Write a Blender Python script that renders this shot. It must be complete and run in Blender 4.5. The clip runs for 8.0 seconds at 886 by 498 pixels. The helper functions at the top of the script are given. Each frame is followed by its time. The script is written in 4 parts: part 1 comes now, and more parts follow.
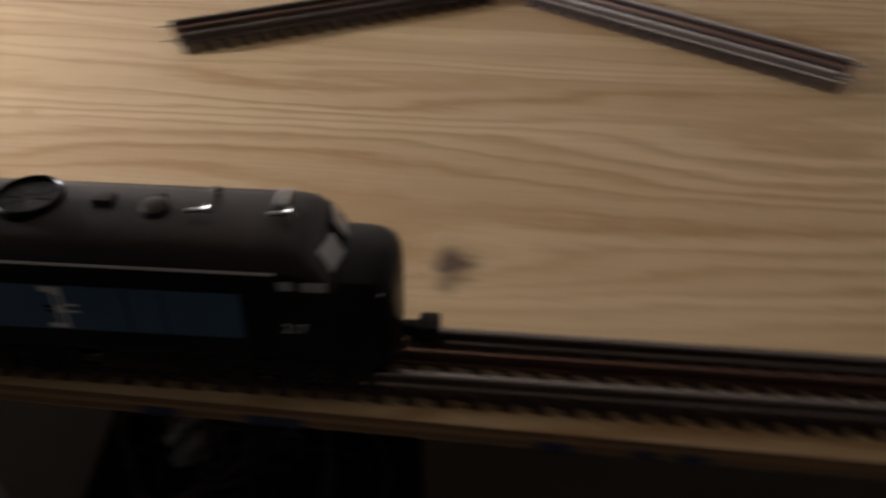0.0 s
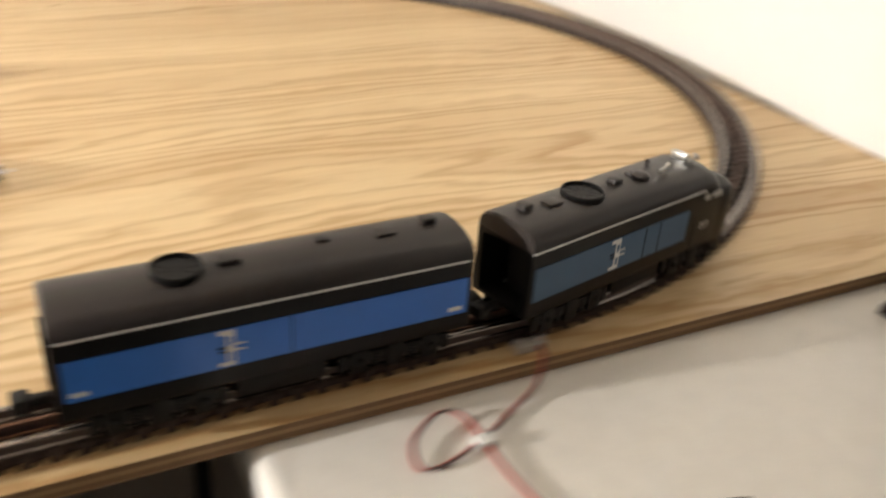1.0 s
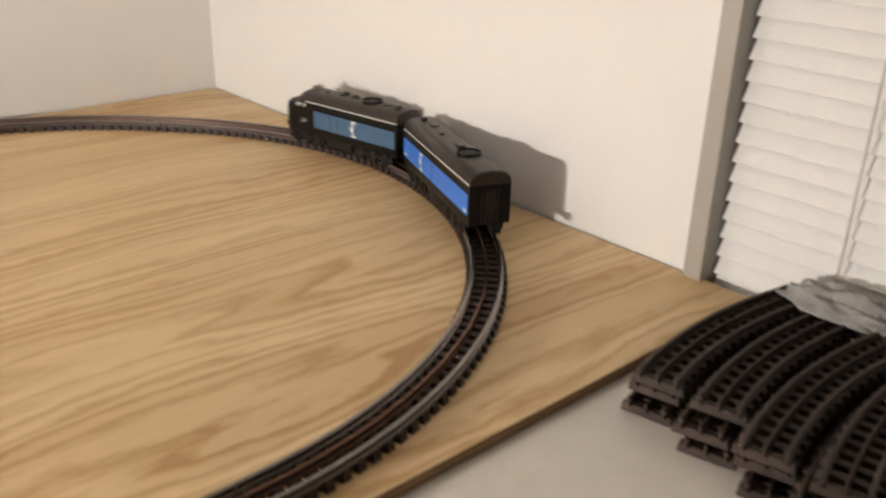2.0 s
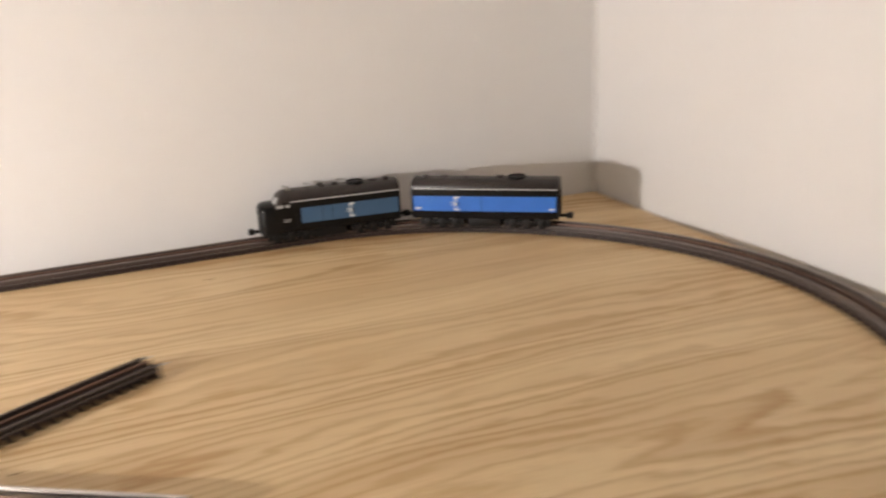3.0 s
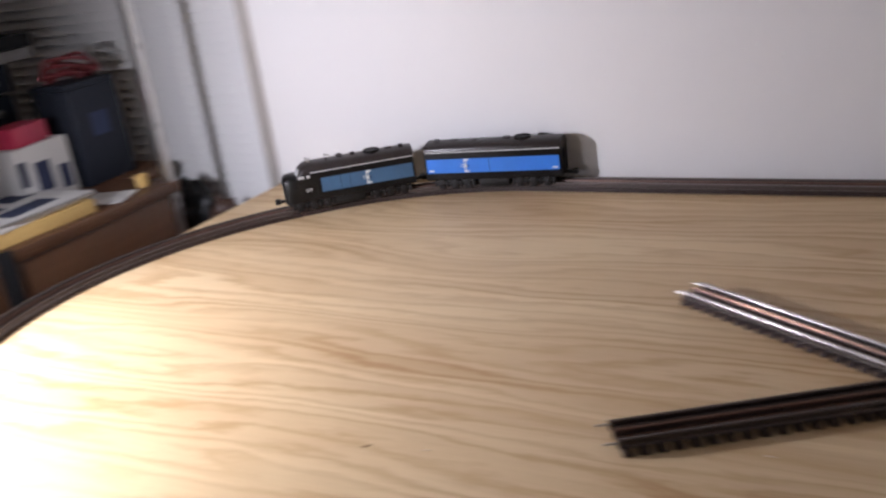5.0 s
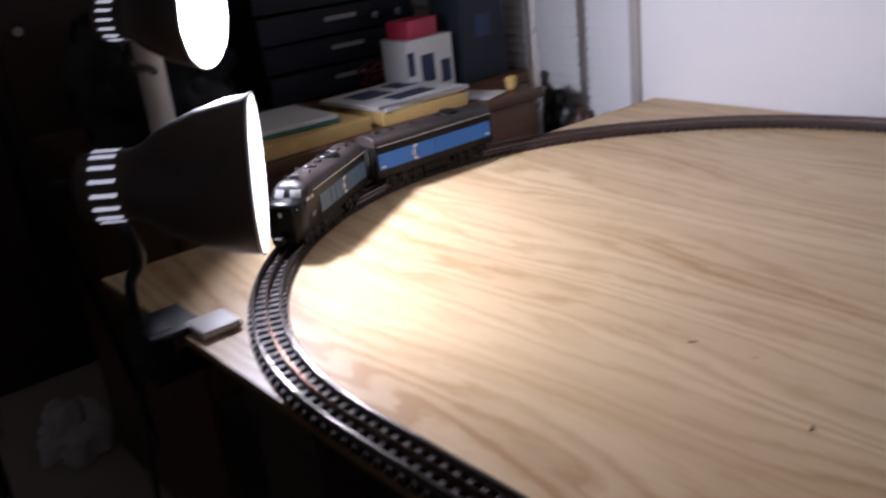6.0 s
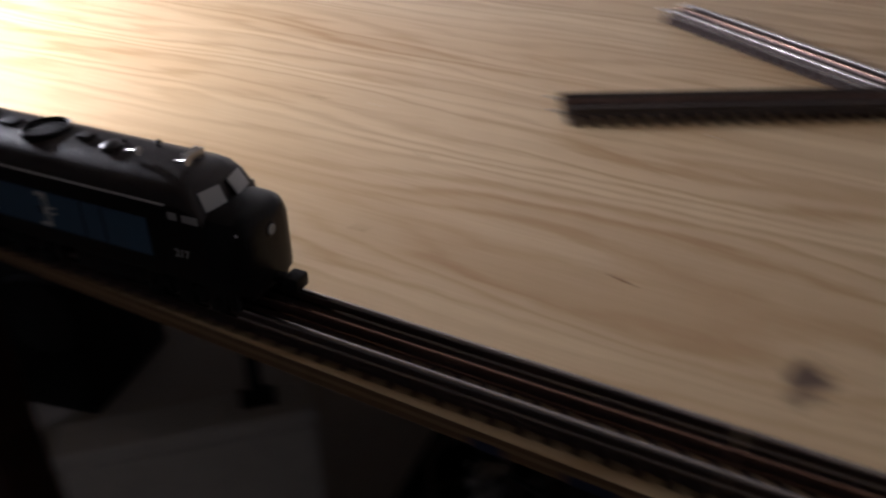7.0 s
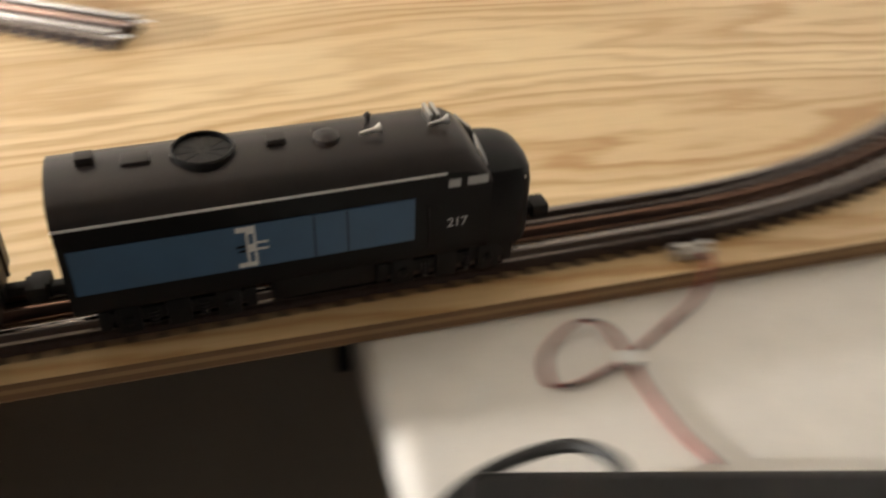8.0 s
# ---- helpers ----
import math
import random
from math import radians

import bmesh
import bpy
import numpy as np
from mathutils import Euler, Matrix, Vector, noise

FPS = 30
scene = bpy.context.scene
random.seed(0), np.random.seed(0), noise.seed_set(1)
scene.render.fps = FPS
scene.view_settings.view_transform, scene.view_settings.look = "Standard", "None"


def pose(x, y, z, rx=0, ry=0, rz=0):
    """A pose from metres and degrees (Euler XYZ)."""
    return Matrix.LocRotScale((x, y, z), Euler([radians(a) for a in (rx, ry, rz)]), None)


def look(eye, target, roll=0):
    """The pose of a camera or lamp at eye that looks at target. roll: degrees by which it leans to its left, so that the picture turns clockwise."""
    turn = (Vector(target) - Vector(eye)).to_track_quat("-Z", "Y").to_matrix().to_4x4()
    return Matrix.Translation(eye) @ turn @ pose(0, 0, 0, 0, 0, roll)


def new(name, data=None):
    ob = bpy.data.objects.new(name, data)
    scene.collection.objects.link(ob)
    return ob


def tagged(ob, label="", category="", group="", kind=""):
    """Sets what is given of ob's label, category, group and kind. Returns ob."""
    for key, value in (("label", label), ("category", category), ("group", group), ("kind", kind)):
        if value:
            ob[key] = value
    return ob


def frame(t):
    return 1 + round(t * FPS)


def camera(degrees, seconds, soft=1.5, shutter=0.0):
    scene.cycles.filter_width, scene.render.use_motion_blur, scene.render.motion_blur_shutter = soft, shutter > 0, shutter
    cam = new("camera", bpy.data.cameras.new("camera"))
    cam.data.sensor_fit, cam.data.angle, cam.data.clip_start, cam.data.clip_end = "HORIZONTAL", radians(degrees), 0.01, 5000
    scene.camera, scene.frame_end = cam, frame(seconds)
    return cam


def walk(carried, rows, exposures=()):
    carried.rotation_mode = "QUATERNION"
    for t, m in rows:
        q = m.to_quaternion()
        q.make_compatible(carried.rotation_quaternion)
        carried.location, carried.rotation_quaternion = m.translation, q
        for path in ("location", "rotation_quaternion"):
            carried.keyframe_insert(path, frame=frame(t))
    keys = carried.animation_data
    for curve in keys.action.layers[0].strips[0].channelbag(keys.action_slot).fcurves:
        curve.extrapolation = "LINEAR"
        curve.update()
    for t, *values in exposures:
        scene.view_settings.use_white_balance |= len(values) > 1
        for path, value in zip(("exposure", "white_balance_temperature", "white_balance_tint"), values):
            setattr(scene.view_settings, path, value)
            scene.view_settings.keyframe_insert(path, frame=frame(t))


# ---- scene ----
cam = camera(53.4, 8.0, soft=2.2, shutter=0.5)
PATH = [
    (0, (-1.175, -1.511, 0.327), (-1.276, -0.560, -0.398), 0.5),
    (0.3, (-1.068, -1.557, 0.335), (-0.958, -0.611, -0.394), 1.3),
    (0.5, (-1.016, -1.576, 0.335), (-0.768, -0.636, -0.369), 2.0),
    (0.8, (-0.960, -1.593, 0.345), (-0.542, -0.654, -0.274), 4.6),
    (1, (-0.899, -1.633, 0.362), (-0.393, -0.711, -0.215), 4.5),
    (1.2, (-0.877, -1.611, 0.348), (-0.236, -0.747, -0.184), 4.9),
    (1.5, (-0.855, -1.657, 0.393), (-0.179, -0.817, -0.134), 2.2),
    (1.7, (-0.846, -1.662, 0.410), (-0.101, -0.860, -0.080), 2.1),
    (2.8, (-0.897, -1.528, 0.483), (-0.354, -0.537, 0.079), -2.0),
    (3, (-0.938, -1.519, 0.445), (-0.519, -0.454, 0.083), -2.7),
    (3.5, (-1.013, -1.488, 0.460), (-0.839, -0.372, 0.053), -2.5),
    (4, (-1.094, -1.489, 0.456), (-1.152, -0.362, 0.048), -3.4),
    (4.2, (-1.113, -1.483, 0.462), (-1.251, -0.366, 0.046), -4.1),
    (4.5, (-1.164, -1.486, 0.464), (-1.395, -0.385, 0.046), -3.9),
    (5, (-1.259, -1.497, 0.475), (-1.807, -0.513, 0.063), -7.8),
    (5.2, (-1.275, -1.509, 0.470), (-1.904, -0.571, 0.064), -6.7),
    (6.3, (-1.234, -1.545, 0.402), (-2.151, -0.926, -0.062), -7.8),
    (6.5, (-1.229, -1.540, 0.382), (-2.126, -0.924, -0.125), -8.1),
    (6.7, (-1.270, -1.559, 0.352), (-2.022, -0.805, -0.201), -2.7),
    (7, (-1.190, -1.527, 0.325), (-1.718, -0.650, -0.301), -1.5),
    (7.1, (-1.159, -1.529, 0.318), (-1.599, -0.612, -0.320), -1.1),
    (7.5, (-1.051, -1.551, 0.324), (-1.180, -0.608, -0.407), -1.0),
    (8, (-0.864, -1.574, 0.328), (-0.580, -0.665, -0.402), 2.4),
]
EXPOSURE = [(0, -0.32, 6150, 18), (0.5, 1.28, 6500, 10), (1, 1.9, 6600, 10), (1.7, 1.5, 6800, 12), (2.8, 1.2, 6600, 14),
            (3.5, 1.05, 6400, 18), (4.5, 0.0, 6000, 20), (5.2, -0.65, 5500, 22), (6.3, -0.9, 5350, 25), (7.0, -0.68, 5600, 22),
            (7.5, 0.32, 6250, 17), (8, 1.75, 6500, 10)]
walk(cam, [(t, look(e, a, r)) for t, e, a, r in PATH], EXPOSURE)

# ---- numbers of the layout ----
BOARD_W, BOARD_D, BOARD_T = 2.44, 1.222, 0.012
XR, XL = -0.607, -1.856              # where the straights meet the end curves
Y_FAR_R, Y_NEAR_R = -0.044, -1.176
Y_FAR_L, Y_NEAR_L = -0.046, -1.202
RAIL_TOP = 0.0165
FLOOR_Z, CEIL_Z = -0.76, 1.68
LAMP_RIM, LAMP_AIM = Vector((-2.057, -1.15, 0.192)), Vector((0.52, 0.85, -0.06)).normalized()
LAMP2_RIM, LAMP2_AIM = Vector((-2.44, -1.00, 0.325)), Vector((0.766, 0.643, -0.05)).normalized()

# ---- world and lamps ----
world = bpy.data.worlds.new("world")
scene.world = world
world.use_nodes = True
# dim fill light, let in only by the opening added in wall_south
world.node_tree.nodes["Background"].inputs[0].default_value = (1.0, 0.97, 0.93, 1)
world.node_tree.nodes["Background"].inputs[1].default_value = 0.060


def bulb_light(name, at, watts, radius):
    li = bpy.data.lights.new(name, "POINT")
    li.energy, li.shadow_soft_size, li.color = watts, radius, (1.0, 0.965, 0.91)
    ob = new(name, li)
    ob.location = at
    return ob


bulb_light("bulb_light", LAMP_RIM - LAMP_AIM * 0.018, 2.3, 0.020)
bulb_light("upper_bulb_light", LAMP2_RIM - LAMP2_AIM * 0.032, 46.5, 0.030)


# ---- materials ----
class Mat:
    """A node material with a few short cuts."""

    def __init__(self, name):
        self.m = bpy.data.materials.new(name)
        self.m.use_nodes = True
        self.t = self.m.node_tree
        self.b = self.t.nodes["Principled BSDF"]
        self.co = self.t.nodes.new("ShaderNodeTexCoord").outputs["Object"]

    def node(self, kind, **ins):
        n = self.t.nodes.new(kind)
        for k, v in ins.items():
            self.put(n.inputs[k], v)
        return n

    def put(self, socket, v):
        if isinstance(v, bpy.types.NodeSocket):
            self.t.links.new(v, socket)
        else:
            socket.default_value = v

    def math(self, op, a, b=0.0, c=0.0):
        n = self.t.nodes.new("ShaderNodeMath")
        n.operation = op
        for s, v in zip(n.inputs, (a, b, c)):
            self.put(s, v)
        return n.outputs[0]

    def stretch(self, sx, sy, sz, co=None):
        n = self.t.nodes.new("ShaderNodeMapping")
        self.put(n.inputs["Vector"], co or self.co)
        n.inputs["Scale"].default_value = (sx, sy, sz)
        return n.outputs[0]

    def noise(self, vec, scale=1.0, detail=3.0, rough=0.55, distort=0.0):
        n = self.node("ShaderNodeTexNoise", Vector=vec, Scale=scale, Detail=detail, Roughness=rough, Distortion=distort)
        return n.outputs[0]

    def ramp(self, fac, *stops):
        n = self.t.nodes.new("ShaderNodeValToRGB")
        self.put(n.inputs[0], fac)
        e = n.color_ramp.elements
        while len(e) < len(stops):
            e.new(0.5)
        for el, (p, c) in zip(e, stops):
            el.position = p
            el.color = (*c, 1) if len(c) == 3 else c
        return n.outputs[0]

    def mix(self, fac, a, b, mode="MIX"):
        n = self.t.nodes.new("ShaderNodeMix")
        n.data_type, n.blend_type = "RGBA", mode
        self.put(n.inputs[0], fac)
        for s, v in ((n.inputs[6], a), (n.inputs[7], b)):
            self.put(s, (*v, 1) if isinstance(v, tuple) and len(v) == 3 else v)
        return n.outputs[2]

    def bump(self, height, strength=0.2, dist=0.001):
        n = self.node("ShaderNodeBump", Height=height, Strength=strength, Distance=dist)
        self.put(self.b.inputs["Normal"], n.outputs[0])

    def set(self, **ins):
        for k, v in ins.items():
            self.put(self.b.inputs[k.replace("_", " ")], (*v, 1) if isinstance(v, tuple) and len(v) == 3 else v)
        return self


def plain(name, color, rough=0.5, metal=0.0, vary=0.15, scale=40.0, bump=0.1, spec=0.5):
    """A worn plain surface: colour that varies at two scales, uneven gloss and a fine relief."""
    k = Mat(name)
    big, fine = k.noise(k.co, scale * 0.15, 2), k.noise(k.co, scale, 4)
    f = k.math("ADD", k.math("MULTIPLY", big, 0.6), k.math("MULTIPLY", fine, 0.4))
    lo = tuple(c * (1 - vary) for c in color)
    hi = tuple(min(1, c * (1 + vary)) for c in color)
    k.set(Base_Color=k.ramp(f, (0.3, lo), (0.7, hi)), Metallic=metal, Specular_IOR_Level=spec)
    k.set(Roughness=k.math("ADD", k.math("MULTIPLY", fine, 0.15), max(0.0, rough - 0.075)))
    if bump:
        k.bump(fine, bump, 0.0008)
    return k.m


KNOTS = ((-0.562, -1.102, 0.9), (-1.435, -1.084, 1.1), (-0.520, -0.609, 0.8), (-1.88, -0.40, 0.9), (-0.30, -0.95, 0.7), (-1.20, -1.10, 0.8), (-0.95, -0.22, 0.8))


def plywood_top():
    """Rotary-cut pine veneer: long flowing bands with cathedral rings round the knots, and fine fibres."""
    k = Mat("pine_plywood_face")
    sep = k.node("ShaderNodeSeparateXYZ", Vector=k.co)
    x, y = sep.outputs[0], sep.outputs[1]
    sway = k.noise(k.stretch(0.45, 1.3, 1), 1.3, 2.0, 0.5)
    drift = k.noise(k.stretch(1.3, 9.0, 1), 1.0, 2.5, 0.55)
    jag = k.noise(k.stretch(24.0, 90.0, 1), 1.0, 2.5, 0.6)
    field = k.math("ADD", k.math("MULTIPLY", y, 40.0), k.math("MULTIPLY", sway, 17.0))
    field = k.math("ADD", field, k.math("MULTIPLY", drift, 8.0))
    field = k.math("ADD", field, k.math("MULTIPLY", jag, 0.8))
    for kx, ky, amp in KNOTS:
        dx = k.math("MULTIPLY", k.math("SUBTRACT", x, kx), 6.0)
        dy = k.math("MULTIPLY", k.math("SUBTRACT", y, ky), 34.0)
        r2 = k.math("ADD", k.math("MULTIPLY", dx, dx), k.math("MULTIPLY", dy, dy))
        field = k.math("ADD", field, k.math("MULTIPLY", k.math("EXPONENT", k.math("MULTIPLY", r2, -0.5)), amp * 2.0))
    ring = k.math("FRACT", field)
    saw = k.ramp(ring, (0.0, (0.5,) * 3), (0.14, (0.0,) * 3), (0.48, (0.10,) * 3), (0.86, (1.0,) * 3), (1.0, (0.5,) * 3))
    flow = k.node("ShaderNodeCombineXYZ", X=k.math("MULTIPLY", field, 0.30), Y=k.math("MULTIPLY", x, 0.8), Z=0.0).outputs[0]
    band = k.ramp(k.noise(flow, 1.0, 3.0, 0.6), (0.38, (0.0,) * 3), (0.66, (1.0,) * 3))
    patch = k.ramp(k.noise(k.stretch(0.9, 5.0, 1), 1.1, 2.0, 0.5), (0.34, (0.25,) * 3), (0.60, (1.0,) * 3))
    band = k.math("ADD", k.math("MULTIPLY", band, 0.52), k.math("MULTIPLY", k.math("MULTIPLY", saw, patch), 0.66))
    wide = k.noise(k.stretch(0.5, 5.0, 1), 1.5, 2)
    amount = k.math("MULTIPLY", band, k.math("ADD", k.math("MULTIPLY", wide, 1.05), 0.51))
    fibre = k.noise(k.stretch(9.0, 330.0, 1), 1.0, 3, 0.6)
    pores = k.noise(k.stretch(40.0, 900.0, 1), 1.0, 2, 0.6)
    col = k.mix(amount, (0.765, 0.595, 0.35), (0.43, 0.25, 0.098))
    col = k.mix(k.math("MULTIPLY", wide, 0.25), col, (0.54, 0.36, 0.17))
    col = k.mix(k.math("MULTIPLY", k.math("SUBTRACT", fibre, 0.4), 0.45), col, (0.36, 0.20, 0.09))
    # one dead knot
    dx = k.math("MULTIPLY", k.math("SUBTRACT", x, -1.212), 62.0)
    dy = k.math("MULTIPLY", k.math("SUBTRACT", y, -1.098), 33.0)
    wob = k.math("MULTIPLY", k.noise(k.co, 70, 2), 1.5)
    r = k.math("ADD", k.math("SQRT", k.math("ADD", k.math("MULTIPLY", dx, dx), k.math("MULTIPLY", dy, dy))), k.math("SUBTRACT", wob, 0.75))
    spot = k.ramp(r, (0.35, (1,) * 3), (0.95, (0,) * 3))
    col = k.mix(k.math("MULTIPLY", spot, 0.95), col, (0.10, 0.055, 0.035))
    k.set(Base_Color=col, Specular_IOR_Level=0.4)
    k.set(Roughness=k.math("ADD", k.math("MULTIPLY", fibre, 0.2), 0.36))
    k.bump(k.math("ADD", k.math("MULTIPLY", amount, 0.6), k.math("MULTIPLY", pores, 0.4)), 0.25, 0.0006)
    return k.m


def plywood_edge():
    k = Mat("plywood_edge")
    sep = k.node("ShaderNodeSeparateXYZ", Vector=k.co)
    z = k.math("MULTIPLY", sep.outputs[2], 1.0 / 0.0036)
    ply = k.math("FRACT", k.math("ADD", z, k.math("MULTIPLY", k.noise(k.stretch(14, 14, 1), 1, 2), 0.12)))
    step = k.ramp(k.math("FRACT", k.math("MULTIPLY", z, 0.5)), (0.48, (0,) * 3), (0.52, (1,) * 3))
    grain = k.noise(k.stretch(60, 60, 600), 1, 3)
    col = k.mix(step, (0.36, 0.23, 0.11), (0.17, 0.095, 0.045))
    col = k.mix(k.math("MULTIPLY", grain, 0.6), col, (0.30, 0.17, 0.08))
    glue = k.ramp(ply, (0.0, (1,) * 3), (0.10, (0,) * 3), (0.93, (0,) * 3), (1.0, (1,) * 3))
    col = k.mix(k.math("MULTIPLY", glue, 0.7), col, (0.07, 0.035, 0.02))
    k.set(Base_Color=col, Roughness=0.7)
    k.bump(grain, 0.4, 0.001)
    return k.m


def painted_wall():
    k = Mat("wall_paint")
    roll = k.noise(k.co, 260, 4, 0.6)
    big = k.noise(k.co, 1.3, 3)
    k.set(Base_Color=k.mix(big, (0.79, 0.775, 0.755), (0.75, 0.735, 0.71)), Roughness=0.62, Specular_IOR_Level=0.3)
    k.bump(roll, 0.18, 0.0007)
    return k.m


def carpet():
    k = Mat("floor_carpet")
    tuft, blot = k.noise(k.co, 420, 3, 0.7), k.noise(k.co, 5, 4)
    k.set(Base_Color=k.mix(tuft, k.mix(blot, (0.62, 0.56, 0.50), (0.70, 0.64, 0.57)), (0.48, 0.43, 0.37)), Roughness=0.95, Specular_IOR_Level=0.1)
    k.bump(tuft, 0.8, 0.004)
    return k.m


def dark_wood(name, a, b):
    k = Mat(name)
    g = k.noise(k.stretch(40, 4, 40), 1, 4, 0.6, 0.4)
    k.set(Base_Color=k.mix(g, a, b), Roughness=k.math("ADD", k.math("MULTIPLY", g, 0.2), 0.3))
    k.bump(g, 0.1, 0.0006)
    return k.m


def worn_rail(name, side, head):
    """A rail oxidised brown on its sides, its upward face rubbed to bare metal by the wheels."""
    k = Mat(name)
    nz = k.node("ShaderNodeSeparateXYZ", Vector=k.node("ShaderNodeNewGeometry").outputs["Normal"]).outputs[2]
    fine, blot = k.noise(k.co, 160, 3), k.noise(k.co, 18, 3)
    rub = k.ramp(k.math("ADD", nz, k.math("MULTIPLY", k.math("SUBTRACT", blot, 0.5), 0.25)), (0.12, (0.0,) * 3), (0.50, (1.0,) * 3))
    col = k.mix(rub, k.mix(blot, tuple(c * 0.7 for c in side), tuple(c * 1.3 for c in side)), k.mix(fine, tuple(c * 0.8 for c in head), head))
    k.set(Base_Color=col, Metallic=k.math("MULTIPLY", rub, 1.0))
    k.set(Roughness=k.math("ADD", k.math("MULTIPLY", rub, -0.33), k.math("ADD", k.math("MULTIPLY", fine, 0.1), 0.47)))
    k.bump(fine, 0.08, 0.0005)
    return k.m


def glow(name, color, strength):
    k = Mat(name)
    k.set(Base_Color=color, Emission_Color=color, Emission_Strength=strength)
    return k.m


M_PLY, M_EDGE, M_WALL, M_CARPET = plywood_top(), plywood_edge(), painted_wall(), carpet()
M_TIE = plain("tie_brown_plastic", (0.040, 0.0245, 0.0195), 0.6, vary=0.35, scale=90, spec=0.35)
# crossing rail with the lamp's glint put into its pale head colour
M_RAIL_LIT = worn_rail("lit_rail_steel", (0.060, 0.044, 0.037), (0.66, 0.62, 0.59))
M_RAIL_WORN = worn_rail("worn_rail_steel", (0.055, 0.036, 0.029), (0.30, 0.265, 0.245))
# same crossing rail, head darkened for the arm that catches no lamplight
M_RAIL_SHADED = worn_rail("shaded_rail_steel", (0.045, 0.033, 0.028), (0.13, 0.105, 0.095))
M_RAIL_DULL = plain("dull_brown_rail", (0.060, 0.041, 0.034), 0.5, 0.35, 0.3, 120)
M_COPPER = worn_rail("copper_rail", (0.050, 0.028, 0.021), (0.26, 0.145, 0.10))
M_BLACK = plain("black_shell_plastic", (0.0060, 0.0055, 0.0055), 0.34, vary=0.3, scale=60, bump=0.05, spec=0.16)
# the shell's black again, lightened in colour for light falling on the roof
M_ROOF_LIT = plain("satin_black_roof_lit", (0.024, 0.0182, 0.0165), 0.40, vary=0.3, scale=60, bump=0.08, spec=0.40)
M_FRAME = plain("black_underframe", (0.0085, 0.0075, 0.007), 0.5, vary=0.4, scale=90, spec=0.2)
M_BLUE = plain("blue_band", (0.028, 0.165, 0.60), 0.36, vary=0.08, scale=50, bump=0.03)
M_BLUE_A = plain("worn_blue_band", (0.046, 0.108, 0.198), 0.42, vary=0.12, scale=50, bump=0.03)
M_WHITE = plain("white_print", (0.72, 0.72, 0.70), 0.45, vary=0.1, bump=0)
M_PANE = plain("cab_window_pane", (0.26, 0.29, 0.31), 0.10, vary=0.05, bump=0)
# opaque pane; its pale colour stands in for light through the cab
M_PANE_LIT = plain("pale_lit_cab_pane", (0.42, 0.42, 0.41), 0.08, vary=0.05, bump=0)
M_METAL = plain("bare_metal", (0.55, 0.54, 0.52), 0.3, 1.0, 0.15, 120)
M_BRONZE = plain("lamp_bronze", (0.085, 0.066, 0.058), 0.36, 0.35, 0.25, 50)
M_REFLECT = plain("lamp_white_lining", (0.86, 0.85, 0.82), 0.5, vary=0.03, bump=0)
M_BULB = glow("bulb_glass", (1.0, 0.96, 0.90), 60.0)
M_SLOT = glow("lamplight_in_slot", (1.0, 0.97, 0.93), 1.0)
M_TABLE = plain("white_table_plastic", (0.72, 0.69, 0.64), 0.45, vary=0.05, scale=300, bump=0.25)
M_TRIM = plain("greige_trim_paint", (0.40, 0.37, 0.33), 0.5, vary=0.1, scale=30)
M_BLIND = plain("white_blind_slat", (0.80, 0.79, 0.77), 0.5, vary=0.04, scale=40, bump=0.05)
M_DESK = dark_wood("desk_walnut", (0.16, 0.075, 0.032), (0.075, 0.033, 0.016))
M_LEG = dark_wood("support_dark_wood", (0.075, 0.036, 0.022), (0.035, 0.018, 0.012))
M_RUBBER = plain("black_cable", (0.012, 0.012, 0.012), 0.5, vary=0.2)
M_RED = plain("red_wire", (0.45, 0.05, 0.035), 0.45, vary=0.15)
M_GREYW = plain("grey_wire", (0.07, 0.05, 0.045), 0.45, vary=0.2)
M_CLOTH = plain("grey_cloth", (0.30, 0.29, 0.28), 0.95, vary=0.25, scale=200, bump=0.8)
M_BEIGE = plain("beige_casing", (0.66, 0.63, 0.59), 0.5, vary=0.1, scale=60)
M_DARK = plain("dark_plastic", (0.013, 0.013, 0.014), 0.45, vary=0.3, spec=0.25)
M_NAVY = plain("navy_board", (0.007, 0.011, 0.022), 0.7, vary=0.2)
M_PAPER = plain("paper", (0.72, 0.71, 0.68), 0.8, vary=0.06, scale=20, bump=0.1)
M_MANILA = plain("manila_card", (0.62, 0.42, 0.14), 0.7, vary=0.15, scale=25)
M_PINK = plain("crimson_box", (0.42, 0.03, 0.07), 0.5, vary=0.15)
M_MAROON = plain("maroon_cover", (0.13, 0.018, 0.022), 0.5, vary=0.3)
M_GREEN = plain("green_cover", (0.03, 0.15, 0.10), 0.5, vary=0.2)
M_INK = plain("stamp_ink", (0.03, 0.04, 0.09), 0.8, vary=0.3, bump=0)
M_SPLINTER = plain("wood_splinter", (0.30, 0.18, 0.09), 0.8, vary=0.3)
M_CHIP = plain("pale_wood_chip", (0.78, 0.66, 0.48), 0.8, vary=0.1)


